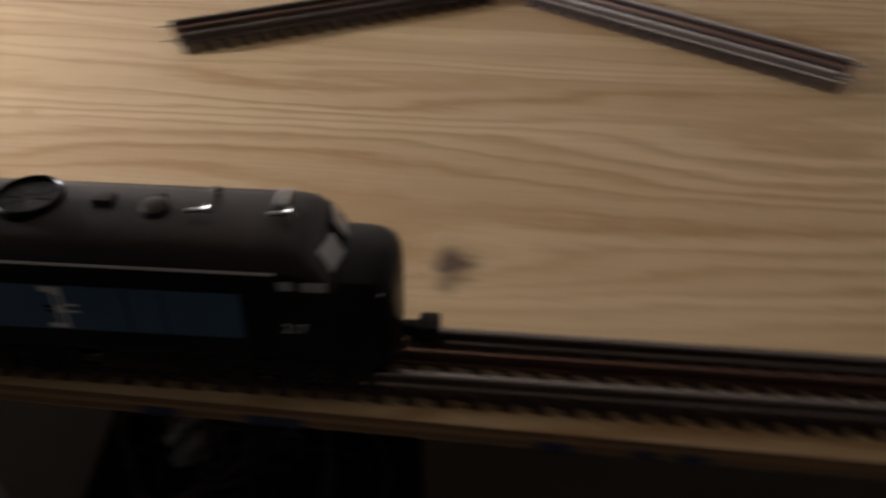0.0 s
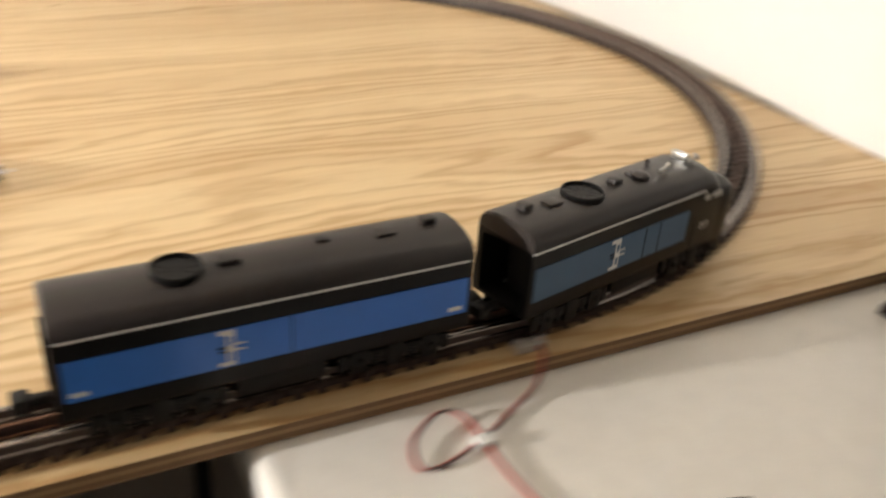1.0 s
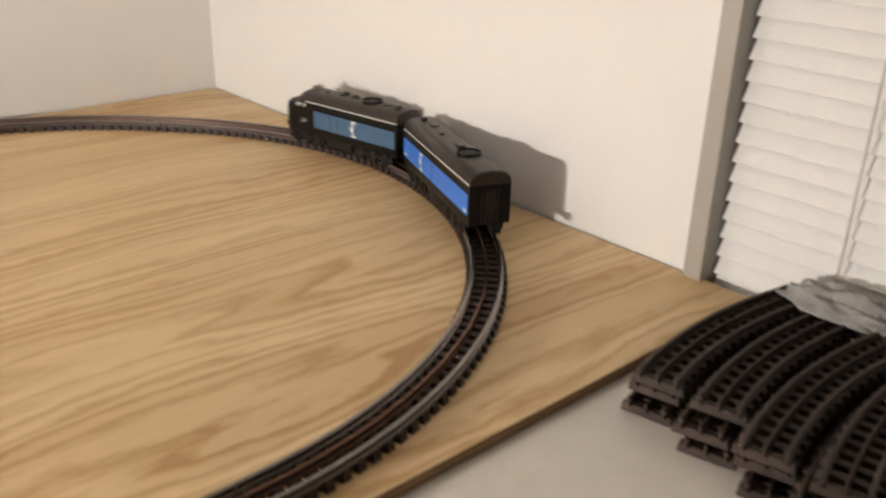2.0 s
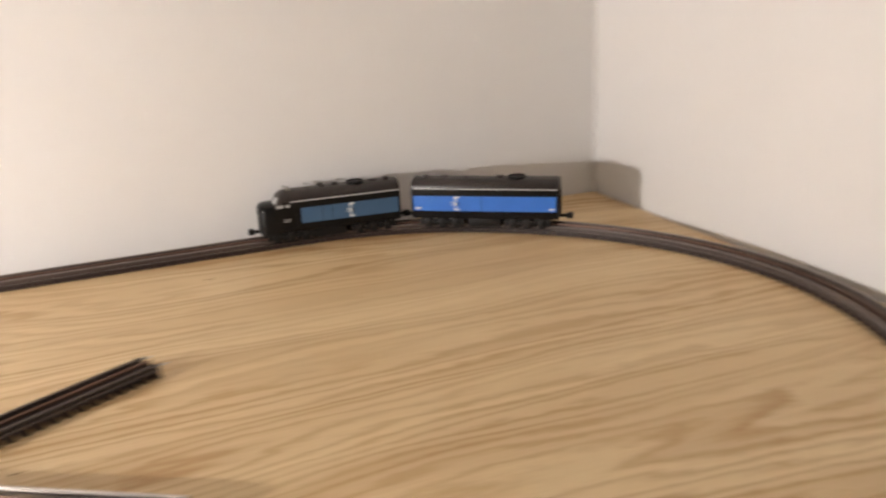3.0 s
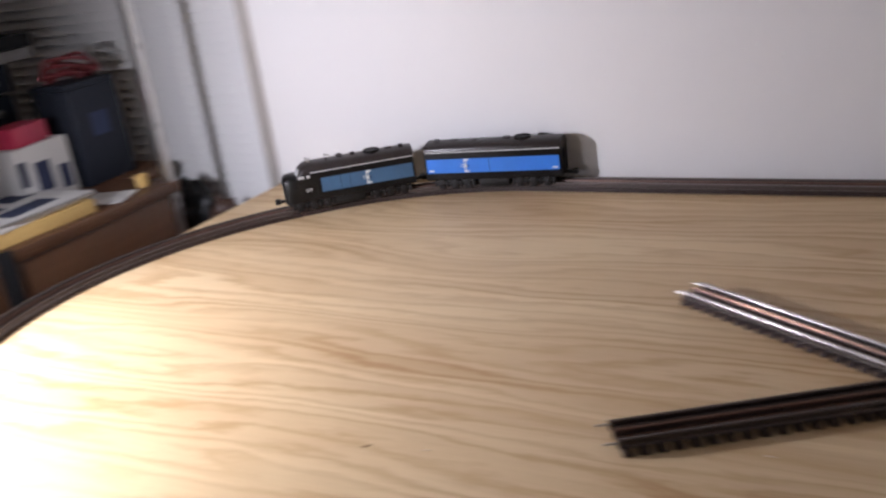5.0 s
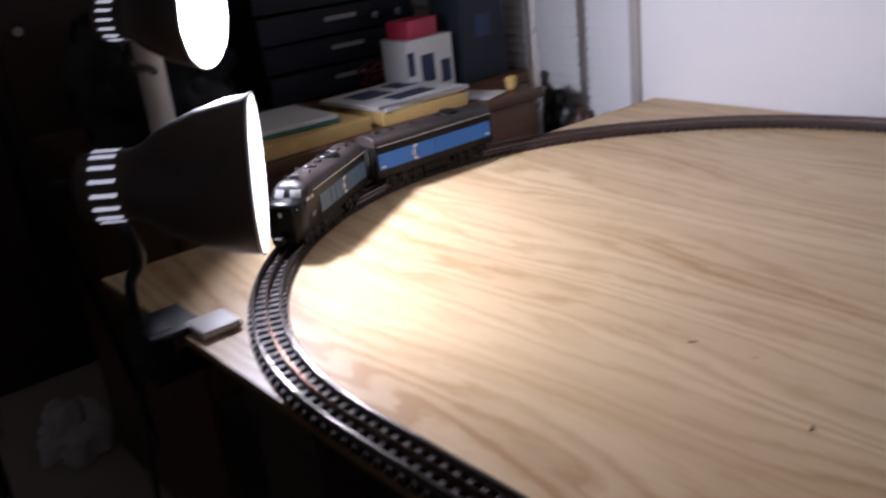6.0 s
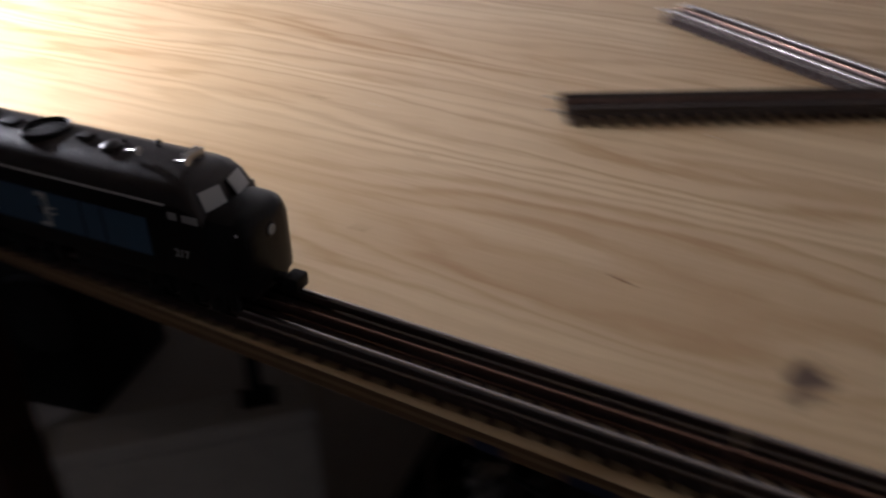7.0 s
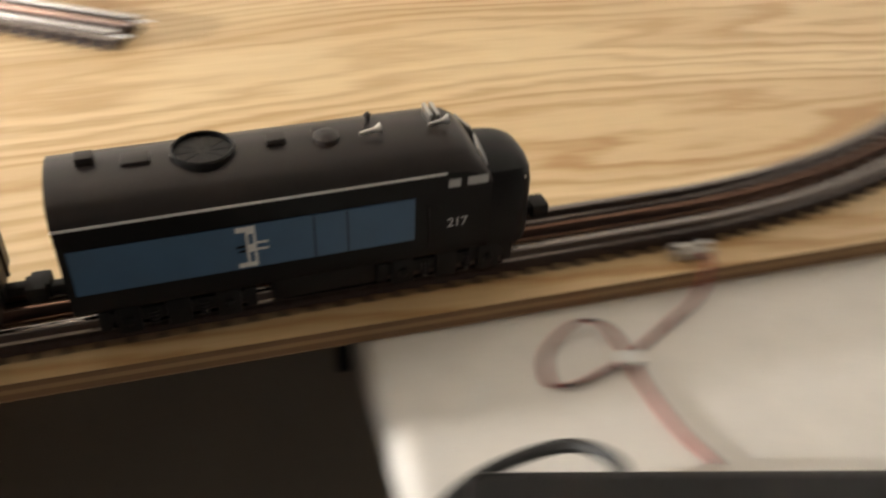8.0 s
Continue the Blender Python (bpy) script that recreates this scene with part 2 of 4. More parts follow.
# ---- mesh helpers ----
def box(bm, x0, y0, z0, x1, y1, z1, bevel=0.0, m=None, segments=2):
    """A box between two corners, with rounded edges."""
    made = bmesh.ops.create_cube(bm, size=1.0)["verts"]
    mat = Matrix.Translation(((x0 + x1) / 2, (y0 + y1) / 2, (z0 + z1) / 2)) @ Matrix.Diagonal((x1 - x0, y1 - y0, z1 - z0, 1))
    bmesh.ops.transform(bm, matrix=mat, verts=made)
    if bevel:
        edges = {e for v in made for e in v.link_edges}
        made = bmesh.ops.bevel(bm, geom=list(edges), offset=bevel, segments=segments, affect="EDGES", profile=0.6)["verts"] + [v for v in made if v.is_valid]
    if m is not None:
        bmesh.ops.transform(bm, matrix=m, verts=list({v for v in made if v.is_valid}))
    return bm


def lathe(bm, rings, m=None, n=28, caps=True):
    """Rings of (radius, height) turned round z."""
    rows = []
    for r, z in rings:
        rows.append([bm.verts.new((r * math.cos(2 * math.pi * i / n), r * math.sin(2 * math.pi * i / n), z)) for i in range(n)])
    for a, b in zip(rows, rows[1:]):
        for i in range(n):
            bm.faces.new((a[i], a[(i + 1) % n], b[(i + 1) % n], b[i]))
    if caps:
        bm.faces.new(rows[0][::-1])
        bm.faces.new(rows[-1])
    if m is not None:
        bmesh.ops.transform(bm, matrix=m, verts=[v for row in rows for v in row])
    return bm


def loft(bm, sections):
    """Closed outlines of the same count, skinned one to the next and capped."""
    rows = [[bm.verts.new(p) for p in s] for s in sections]
    n = len(rows[0])
    for a, b in zip(rows, rows[1:]):
        for i in range(n):
            bm.faces.new((a[i], a[(i + 1) % n], b[(i + 1) % n], b[i]))
    bm.faces.new(rows[0][::-1])
    bm.faces.new(rows[-1])
    return bm


def smooth_line(points, steps=8):
    """A Catmull-Rom line through points."""
    p = [Vector(points[0])] + [Vector(q) for q in points] + [Vector(points[-1])]
    out = []
    for i in range(1, len(p) - 2):
        for s in range(steps):
            t = s / steps
            a, b, c, d = p[i - 1:i + 3]
            out.append(0.5 * (2 * b + (c - a) * t + (2 * a - 5 * b + 4 * c - d) * t * t + (3 * b - a - 3 * c + d) * t ** 3))
    return out + [p[-2]]


def tube(bm, points, radius, n=8, steps=8):
    line = smooth_line(points, steps)
    rows = []
    side = Vector((0.3, 0.2, 1)).normalized()
    for i, q in enumerate(line):
        d = (line[min(i + 1, len(line) - 1)] - line[max(i - 1, 0)]).normalized()
        u = d.cross(side)
        if u.length < 1e-4:
            u = d.orthogonal()
        u.normalize()
        w = u.cross(d)
        side = w
        rows.append([bm.verts.new(q + radius * (math.cos(2 * math.pi * k / n) * u + math.sin(2 * math.pi * k / n) * w)) for k in range(n)])
    for a, b in zip(rows, rows[1:]):
        for i in range(n):
            bm.faces.new((a[i], a[(i + 1) % n], b[(i + 1) % n], b[i]))
    bm.faces.new(rows[0][::-1])
    bm.faces.new(rows[-1])
    return bm


def mesh_of(name, bm, material, shade=False):
    bmesh.ops.recalc_face_normals(bm, faces=bm.faces)
    me = bpy.data.meshes.new(name)
    if shade:
        for f in bm.faces:
            f.smooth = True
        for e in bm.edges:
            if len(e.link_faces) == 2 and e.calc_face_angle(0) > 0.7:
                e.smooth = False
    bm.to_mesh(me)
    bm.free()
    for m in material if isinstance(material, tuple) else (material,):
        me.materials.append(m)
    return me


def part(name, bm, material, parent=None, label="", shade=True):
    ob = new(name, mesh_of(name, bm, material, shade))
    if parent is not None:
        ob.parent = parent
    if label:
        ob["label"] = label
    return ob


def thing(name, at, label, category, group="", kind=""):
    ob = new(name)
    ob.matrix_basis = at
    ob.empty_display_size = 0.05
    return tagged(ob, label, category, group, kind)


def B():
    return bmesh.new()


# ---- room ----
def wall_piece(name, x0, y0, z0, x1, y1, z1, label):
    return tagged(part(name, box(B(), x0, y0, z0, x1, y1, z1), M_WALL), label, "wall", kind="structure")


ROOM_X, ROOM_Y = -4.6, -4.0
# far wall, with a window opening from x -3.45 to -2.50
wall_piece("wall_north", -2.505, 0.0, FLOOR_Z, 0.12, 0.12, CEIL_Z, "smooth off-white painted wall behind the layout board")
wall_piece("wall_north_below", -3.45, 0.0, FLOOR_Z, -2.505, 0.12, -0.12, "off-white painted wall under the window")
wall_piece("wall_north_above", -3.45, 0.0, 1.25, -2.505, 0.12, CEIL_Z, "off-white painted wall over the window")
wall_piece("wall_north_end", ROOM_X, 0.0, FLOOR_Z, -3.45, 0.12, CEIL_Z, "off-white painted wall in the dark corner")
# end wall, with a window opening from y -2.05 to -1.17
wall_piece("wall_east", 0.0, -1.139, FLOOR_Z, 0.12, 0.0, CEIL_Z, "smooth off-white painted wall at the board's end")
wall_piece("wall_east_below", 0.0, -2.05, FLOOR_Z, 0.12, -1.139, -0.03, "off-white painted wall under the window")
wall_piece("wall_east_above", 0.0, -2.05, 1.25, 0.12, -1.139, CEIL_Z, "off-white painted wall over the window")
wall_piece("wall_east_end", 0.0, ROOM_Y, FLOOR_Z, 0.12, -2.05, CEIL_Z, "off-white painted wall beside the window")
# unseen wall across the room; the wide opening is added for dim fill light
wall_piece("wall_south", -1.2, ROOM_Y - 0.12, FLOOR_Z, 0.12, ROOM_Y, CEIL_Z, "off-white painted wall across the room")
wall_piece("wall_south_end", ROOM_X, ROOM_Y - 0.12, FLOOR_Z, -3.4, ROOM_Y, CEIL_Z, "off-white painted wall across the room")
wall_piece("wall_south_above", -3.4, ROOM_Y - 0.12, FLOOR_Z + 2.1, -1.2, ROOM_Y, CEIL_Z, "off-white painted wall over the opening added for fill light")
wall_piece("wall_west", ROOM_X - 0.12, ROOM_Y - 0.12, FLOOR_Z, ROOM_X, 0.12, CEIL_Z, "off-white painted wall in the dark part of the room")
tagged(part("floor", box(B(), ROOM_X, ROOM_Y, FLOOR_Z - 0.1, 0.0, 0.0, FLOOR_Z), M_CARPET), "worn beige-grey carpet floor in shadow", "floor", kind="structure")
tagged(part("ceiling", box(B(), ROOM_X, ROOM_Y, CEIL_Z, 0.0, 0.0, CEIL_Z + 0.1), M_WALL), "plain off-white painted ceiling", "ceiling", kind="structure")


def blind_window(name, at, width, height, label):
    """A window in its opening, local x along the wall, y into the room's side negative, z up from the sill."""
    w = thing(name, at, label, "window", kind="structure")
    bm = B()
    box(bm, 0, -0.012, 0, 0.024, 0.06, height, 0.003)
    box(bm, width - 0.024, -0.012, 0, width, 0.06, height, 0.003)
    box(bm, 0.025, -0.010, height - 0.035, width - 0.025, 0.06, height, 0.003)
    part("window_frame", bm, M_TRIM, w, "greige painted side trim")
    part("window_sill", box(B(), 0.025, -0.010, 0.0, width - 0.025, 0.06, 0.012, 0.003), M_TRIM, w)
    part("pane", box(B(), 0.025, 0.052, 0.013, width - 0.025, 0.058, height - 0.036), M_PANE, w)
    slat = None
    n = int((height - 0.06) / 0.0225)
    for i in range(n):
        z = 0.022 + i * 0.0225
        m = pose(width / 2, 0.018, z, 62, 0, 0)
        if slat is None:
            bm = B()
            box(bm, -width / 2 + 0.027, -0.0125, -0.0006, width / 2 - 0.027, 0.0125, 0.0006)
            slat = part("slat", bm, M_BLIND, w, shade=False)
        else:
            new_slat = new("slat", slat.data)
            new_slat.parent = w
            slat_ob = new_slat
            slat_ob.matrix_basis = m
            continue
        slat.matrix_basis = m
    for cx in (0.17, width - 0.17):
        part("cord", tube(B(), [(cx, 0.001, 0.02), (cx + 0.001, 0.001, height / 2), (cx, 0.001, height - 0.03)], 0.0012, 6, 2), M_TRIM, w)
    return w


blind_window("window_1", pose(0.0, -1.137, -0.028, 0, 0, -90), 0.90, 1.27, "window with closed white slatted blinds and greige trim")
blind_window("window_2", pose(-3.45, 0.0, -0.118, 0, 0, 0), 0.975, 1.36, "window with closed white slatted blinds beside the desk")


# ---- board and tables ----
def plywood_board():
    b = thing("plywood_board", Matrix(), "sanded pine plywood sheet lying across two tables as a layout base", "board")
    bm = B()
    box(bm, -BOARD_W, -BOARD_D, -BOARD_T, -0.004, -0.004, 0.0)
    for f in bm.faces:
        f.material_index = 0 if abs(f.normal.z) > 0.5 else 1
    part("sheet", bm, (M_PLY, M_EDGE), b, shade=False)
    for x, w in ((-1.106, 0.012), (-1.084, 0.014), (-1.15, 0.018), (-1.29, 0.03), (-1.35, 0.02)):
        part("stamp_mark", box(B(), x - w / 2, -BOARD_D - 0.0006, -0.0125, x + w / 2, -BOARD_D + 0.001, -0.0065), M_INK, b, "faded dark blue ink stamp")
    return b


plywood_board()


def folding_table():
    t = thing("folding_table", pose(0, 0, -BOARD_T - 0.001), "white moulded plastic folding table under the board", "table")
    x0, x1, y0, y1 = -0.798, -0.02, -2.05, -0.30
    part("tabletop", box(B(), x0, y0, -0.042, x1, y1, 0.0, 0.012, segments=4), M_TABLE, t)
    for x in (x0 + 0.1, x1 - 0.1):
        for y in (y0 + 0.2, y1 - 0.2):
            part("leg", tube(B(), [(x, y, -0.04), (x, y, -0.4), (x, y, FLOOR_Z + BOARD_T + 0.001)], 0.014, 10, 2), M_DARK, t, "dark tubular steel leg")
    return t


folding_table()


def support_stand():
    t = thing("wooden_stand", Matrix(), "dark-stained wooden stand carrying the board's end", "table")
    part("top_rail", box(B(), -2.11, -1.19, -0.085, -1.96, -0.15, -BOARD_T - 0.001, 0.004), M_LEG, t)
    for y in (-1.155, -0.20):
        part("leg", box(B(), -2.105, y - 0.03, FLOOR_Z, -1.965, y + 0.03, -0.086, 0.004), M_LEG, t)
    return t


support_stand()


# ---- track ----
TIE_PITCH, TIE_L, TIE_W, TIE_H = 0.0160, 0.0475, 0.0092, 0.008
RAIL_OFF = 0.0165


def tie_mesh():
    bm = B()
    box(bm, -TIE_W / 2, -TIE_L / 2, 0, TIE_W / 2, TIE_L / 2, TIE_H)
    for v in bm.verts:
        if v.co.z > 0.001:
            v.co.x *= 0.80
            v.co.y *= 0.965
    return mesh_of("tie", bm, M_TIE)


TIE_MESH = tie_mesh()
RAIL_PROFILE = ((-0.0024, 0.0070), (0.0024, 0.0070), (0.0022, 0.0084), (0.0010, 0.0094), (0.0010, 0.0125), (0.0021, 0.0134),
                (0.0023, 0.0148), (0.0020, 0.0158), (0.0011, 0.0164), (0.0, RAIL_TOP), (-0.0011, 0.0164), (-0.0020, 0.0158), (-0.0023, 0.0148),
                (-0.0021, 0.0134), (-0.0010, 0.0125), (-0.0010, 0.0094), (-0.0022, 0.0084))
CENTRE_PROFILE = ((-0.0022, 0.0070), (0.0022, 0.0070), (0.0019, 0.0082), (0.0010, 0.0090), (0.0011, 0.0156), (0.0006, 0.0163), (-0.0006, 0.0163),
                  (-0.0011, 0.0156), (-0.0010, 0.0090), (-0.0019, 0.0082))


def along(u, radius):
    """Place and heading at u metres along a straight (radius 0) or an arc that turns left."""
    if not radius:
        return u, 0.0, 0.0
    a = u / radius
    return radius * math.sin(a), radius * (1 - math.cos(a)), a


def rail_bm(profile, off, length, radius, u0=0.0):
    bm = B()
    n = 2 if not radius else max(3, int(length / 0.03))
    secs = []
    for i in range(n):
        x, y, a = along(u0 + (length - u0) * i / (n - 1), radius)
        c, s = math.cos(a), math.sin(a)
        secs.append([(x - s * (off + p), y + c * (off + p), z) for p, z in profile])
    return loft(bm, secs)


def track_section(at, length, radius=0.0, label="", group="track sections of the loop", pins=False, metal=None, head=None):
    t = thing("track_section", at, label, "toy track", group)
    for off in (-RAIL_OFF, RAIL_OFF):
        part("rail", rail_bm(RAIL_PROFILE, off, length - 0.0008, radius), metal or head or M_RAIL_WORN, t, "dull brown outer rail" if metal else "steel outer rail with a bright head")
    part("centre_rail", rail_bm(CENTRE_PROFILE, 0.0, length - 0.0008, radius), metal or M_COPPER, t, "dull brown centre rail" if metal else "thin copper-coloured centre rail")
    # dark strips added under the loop's rails for the shade between ties
    for off in (() if metal or head else (-RAIL_OFF, RAIL_OFF)):
        part("tie_strip", rail_bm(((-0.0022, 0.0006), (0.0022, 0.0006), (0.0020, 0.0062), (-0.0020, 0.0062)), off, length - 0.0012, radius), M_TIE, t)
    n = round(length / TIE_PITCH)
    for i in range(n):
        x, y, a = along((i + 0.5) * length / n, radius)
        tie = new("tie", TIE_MESH)
        tie.parent = t
        tie.matrix_basis = pose(x, y, 0.0004, 0, 0, math.degrees(a))
    if pins:
        for off in (-RAIL_OFF, RAIL_OFF):
            part("pin", lathe(B(), ((0.0009, -0.012), (0.0011, 0.0), (0.0011, 0.006)), pose(0, off, 0.0122, 0, 90, 0), 8), M_METAL, t)
    return t


R_R, R_L = (Y_FAR_R - Y_NEAR_R) / 2, (Y_FAR_L - Y_NEAR_L) / 2
LAB_S = "straight three-rail toy track with dark brown ties, on the plywood"
LAB_C = "curved three-rail toy track with dark brown ties, on the plywood"


def bend(radius, a):
    """The end curves are not true circles: the joints at the far corners sit a little inside."""
    a %= 360
    inset = 0.014 if a < 180 else 0.0
    return radius - inset * math.sin(2 * radians(a)) ** 2


def on_curve(cx, cy, radius, a):
    r = bend(radius, a)
    return Vector((cx + r * math.cos(radians(a)), cy + r * math.sin(radians(a))))


def curve_section(cx, cy, radius, a):
    """One curved section that turns 45 degrees between two joints of the loop."""
    p, q = on_curve(cx, cy, radius, a), on_curve(cx, cy, radius, a + 45)
    chord = q - p
    r = chord.length / (2 * math.sin(radians(22.5)))
    return track_section(pose(p.x, p.y, 0, 0, 0, math.degrees(math.atan2(chord.y, chord.x)) - 22.5), r * math.pi / 4, r, LAB_C)


def loop_sections():
    span = Vector((XR - XL, Y_NEAR_R - Y_NEAR_L))
    h = math.degrees(math.atan2(span.y, span.x))
    for i in range(2):
        track_section(pose(XL + span.x * i / 2, Y_NEAR_L + span.y * i / 2, 0, 0, 0, h), span.length / 2, 0, LAB_S)
    for i in range(4):
        curve_section(XR, (Y_NEAR_R + Y_FAR_R) / 2, R_R, -90 + i * 45)
    span = Vector((XL - XR, Y_FAR_L - Y_FAR_R))
    h = math.degrees(math.atan2(span.y, span.x))
    for i in range(2):
        track_section(pose(XR + span.x * i / 2, Y_FAR_R + span.y * i / 2, 0, 0, 0, h), span.length / 2, 0, LAB_S)
    for i in range(4):
        curve_section(XL, (Y_NEAR_L + Y_FAR_L) / 2, R_L, 90 + i * 45)


loop_sections()


# ---- the crossing lying loose on the board ----
CROSS = Vector((-1.200, -0.650))
CROSS_HALF, CROSS_ARM = 0.105, 0.330


def crossing():
    """A sixty-degree crossing with a straight section plugged into each of its four ends."""
    heads = (-31.2, 30.1)
    c = thing("track_crossing", pose(CROSS.x, CROSS.y, 0), "three-rail toy track crossing with dark brown ties", "toy track")
    for k, h in enumerate(heads):
        m = pose(0, 0, 0, 0, 0, h)
        for off in (-RAIL_OFF, RAIL_OFF):
            for s0, s1 in ((-CROSS_HALF, -0.024), (0.024, CROSS_HALF)):
                bm = rail_bm(RAIL_PROFILE, off, s1 - s0, 0)
                bmesh.ops.transform(bm, matrix=m @ Matrix.Translation((s0, 0, 0)), verts=bm.verts)
                # lit copy on one arm, shaded copy on the other
                part("rail", bm, M_RAIL_LIT if h < 0 else M_RAIL_SHADED, c)
            bm = rail_bm(RAIL_PROFILE, off, 0.046, 0)
            bmesh.ops.transform(bm, matrix=m @ Matrix.Translation((-0.023, 0, -0.0004 * k)), verts=bm.verts)
            part("frog_rail", bm, M_TIE, c, "dark plastic frog rail")
        for s0, s1 in ((-CROSS_HALF, -0.03), (0.03, CROSS_HALF)):
            bm = rail_bm(CENTRE_PROFILE, 0, s1 - s0, 0)
            bmesh.ops.transform(bm, matrix=m @ Matrix.Translation((s0, 0, 0)), verts=bm.verts)
            part("centre_rail", bm, M_COPPER, c)
        for i in range(5):
            u = -CROSS_HALF + (i + 0.5) * TIE_PITCH * 0.93
            if abs(u) < 0.03:
                continue
            for s in (-1, 1):
                tie = new("tie", TIE_MESH)
                tie.parent = c
                tie.matrix_basis = m @ pose(u * s, 0, 0.0004)
    bm = B()
    pts = [pose(0, 0, 0, 0, 0, a) @ Vector(p) for a, p in ((30.4, (0.047, -0.022, 0)), (30.4, (0.047, 0.022, 0)), (-30, (-0.047, 0.022, 0)), (-30, (-0.047, -0.022, 0)))]
    loft(bm, [[(p.x * 0.98, p.y * 0.98, z) for p in (pts[0], pts[1], pts[3], pts[2])] for z in (0.0004, 0.0075)])
    part("base_plate", bm, M_TIE, c)
    for h in heads:
        for s in (0, 180):
            a = radians(h + s)
            p = CROSS + Vector((math.cos(a), math.sin(a))) * CROSS_HALF
            tail = CROSS_ARM - CROSS_HALF
            m = pose(p.x, p.y, 0, 0, 0, h + s) @ pose(tail, 0, 0, 0, 0, 180)
            track_section(m, tail, 0, "straight three-rail toy track plugged into the crossing", "track sections at the crossing", pins=True, head=M_RAIL_LIT if h < 0 else M_RAIL_SHADED)


crossing()


# ---- spare curved track, stacked on the white table ----
def spare_stack():
    z0 = -BOARD_T - 0.001
    lab = "spare curved three-rail toy track, dark brown, stacked on the white table"
    for layer, rows in ((0, 5), (1, 5), (2, 5)):
        for i in range(rows):
            jig = 0.008 * math.sin(3.1 * i + 2.3 * layer)
            x, y = -0.018 + 0.004 * layer - 0.012 * i, -1.275 - i * 0.054 - (0.010 if layer == 1 else 0.0) + 0.018 * (2 - layer)
            if layer == 0:
                y -= 0.035
            m = pose(x + jig, y - 0.008, z0 + layer * 0.0170, 0, 0, 166 + 2.0 * i + 1.5 * math.sin(layer + i))
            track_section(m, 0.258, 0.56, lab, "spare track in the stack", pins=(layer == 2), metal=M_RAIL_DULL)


spare_stack()


# ---- power clip and wires ----
def power_clip():
    c = thing("power_clip", pose(-0.590, -1.208, 0), "metal power clip on the track with red and grey wires", "wire clip")
    part("clip_body", box(B(), -0.012, -0.005, 0.0003, 0.012, 0.006, 0.007, 0.002), M_TRIM, c)
    for x in (-0.008, 0.008):
        part("screw", lathe(B(), ((0.003, 0.007), (0.003, 0.0095), (0.0018, 0.0102))), M_METAL, c)
        c.children[-1].location = (x, 0.001, 0)
    zt = -BOARD_T + 0.0015
    line = [(0.004, -0.006, 0.006), (0.002, -0.016, 0.003), (-0.012, -0.030, -0.006), (-0.036, -0.042, zt), (-0.072, -0.062, zt), (-0.103, -0.073, zt), (-0.119, -0.070, zt), (-0.113, -0.048, zt + 0.002),
            (-0.088, -0.032, zt + 0.004), (-0.074, -0.040, zt + 0.003), (-0.071, -0.066, zt + 0.001), (-0.071, -0.086, zt), (-0.068, -0.116, zt), (-0.060, -0.140, zt)]
    part("red_wire", tube(B(), line, 0.0010, 6), M_RED, c, "thin red wire")
    part("grey_wire", tube(B(), [(x + 0.0018, y - 0.0008, z + 0.0004) for x, y, z in line], 0.0010, 6), M_GREYW, c, "thin brown-grey wire")
    part("splice", box(B(), -0.077, -0.070, zt - 0.001, -0.065, -0.060, zt + 0.004, 0.001), M_WHITE, c, "white tape splice")
    return c


power_clip()


def transformer():
    t = thing("transformer", pose(-0.706, -1.455, -BOARD_T - 0.001, 0, 0, -14), "black power transformer with a cable, on the white table", "transformer")
    part("case", box(B(), -0.10, -0.07, 0, 0.11, 0.075, 0.055, 0.008, segments=3), M_BLACK, t)
    part("dial", lathe(B(), ((0.02, 0.055), (0.018, 0.066), (0.014, 0.068))), M_METAL, t)
    part("cable", tube(B(), [(-0.025, 0.074, 0.03), (-0.030, 0.098, 0.03), (-0.052, 0.112, 0.022), (-0.095, 0.098, 0.012), (-0.126, 0.060, 0.004), (-0.142, 0.0, 0.006), (-0.160, -0.06, -0.06), (-0.164, -0.1, -0.4)], 0.0036), M_RUBBER, t)
    return t


transformer()


def grey_rag():
    bm = B()
    bmesh.ops.create_icosphere(bm, subdivisions=4, radius=1.0)
    for v in bm.verts:
        n = noise.noise(v.co * 2.3) * 0.35 + noise.noise(v.co * 6) * 0.12
        v.co = Vector((v.co.x * 0.024, v.co.y * 0.060, max(v.co.z, -0.3) * 0.018 + 0.0084)) * (1 + n)
    ob = part("rag", bm, M_CLOTH)
    ob.location = (-0.034, -1.335, 0.0325)
    return tagged(ob, "crumpled grey cloth on the track stack by the window", "cloth")


grey_rag()


# ---- small bits lying on the board ----
def splinter(x, y, length, turn, mat, label):
    bm = B()
    box(bm, -length / 2, -0.0008, 0, length / 2, 0.0008, 0.001)
    for v in bm.verts:
        if v.co.x > 0:
            v.co.y *= 0.3
            v.co.z *= 0.5
    ob = part("wood_splinter", bm, mat)
    ob.matrix_basis = pose(x, y, 0.0002, 0, 0, turn)
    return tagged(ob, label, "wood chip", "chips on the board")


for sx, sy, sl, sr, sm in ((-1.533, -1.075, 0.010, 80, M_SPLINTER), (-1.718, -0.881, 0.010, 50, M_SPLINTER), (-1.558, -0.946, 0.008, 110, M_SPLINTER), (-1.338, -1.051, 0.016, -15, M_SPLINTER),
                           (-1.055, -0.666, 0.011, 10, M_SPLINTER), (-1.348, -0.798, 0.010, 0, M_CHIP), (-1.655, -0.872, 0.007, 20, M_CHIP), (-0.80, -0.17, 0.013, 5, M_SPLINTER)):
    splinter(sx, sy, sl, sr, sm, "pale loose wood chip on the plywood" if sm is M_CHIP else "thin brown wood splinter on the plywood")


# ---- the train ----
HALF_W = 0.0275
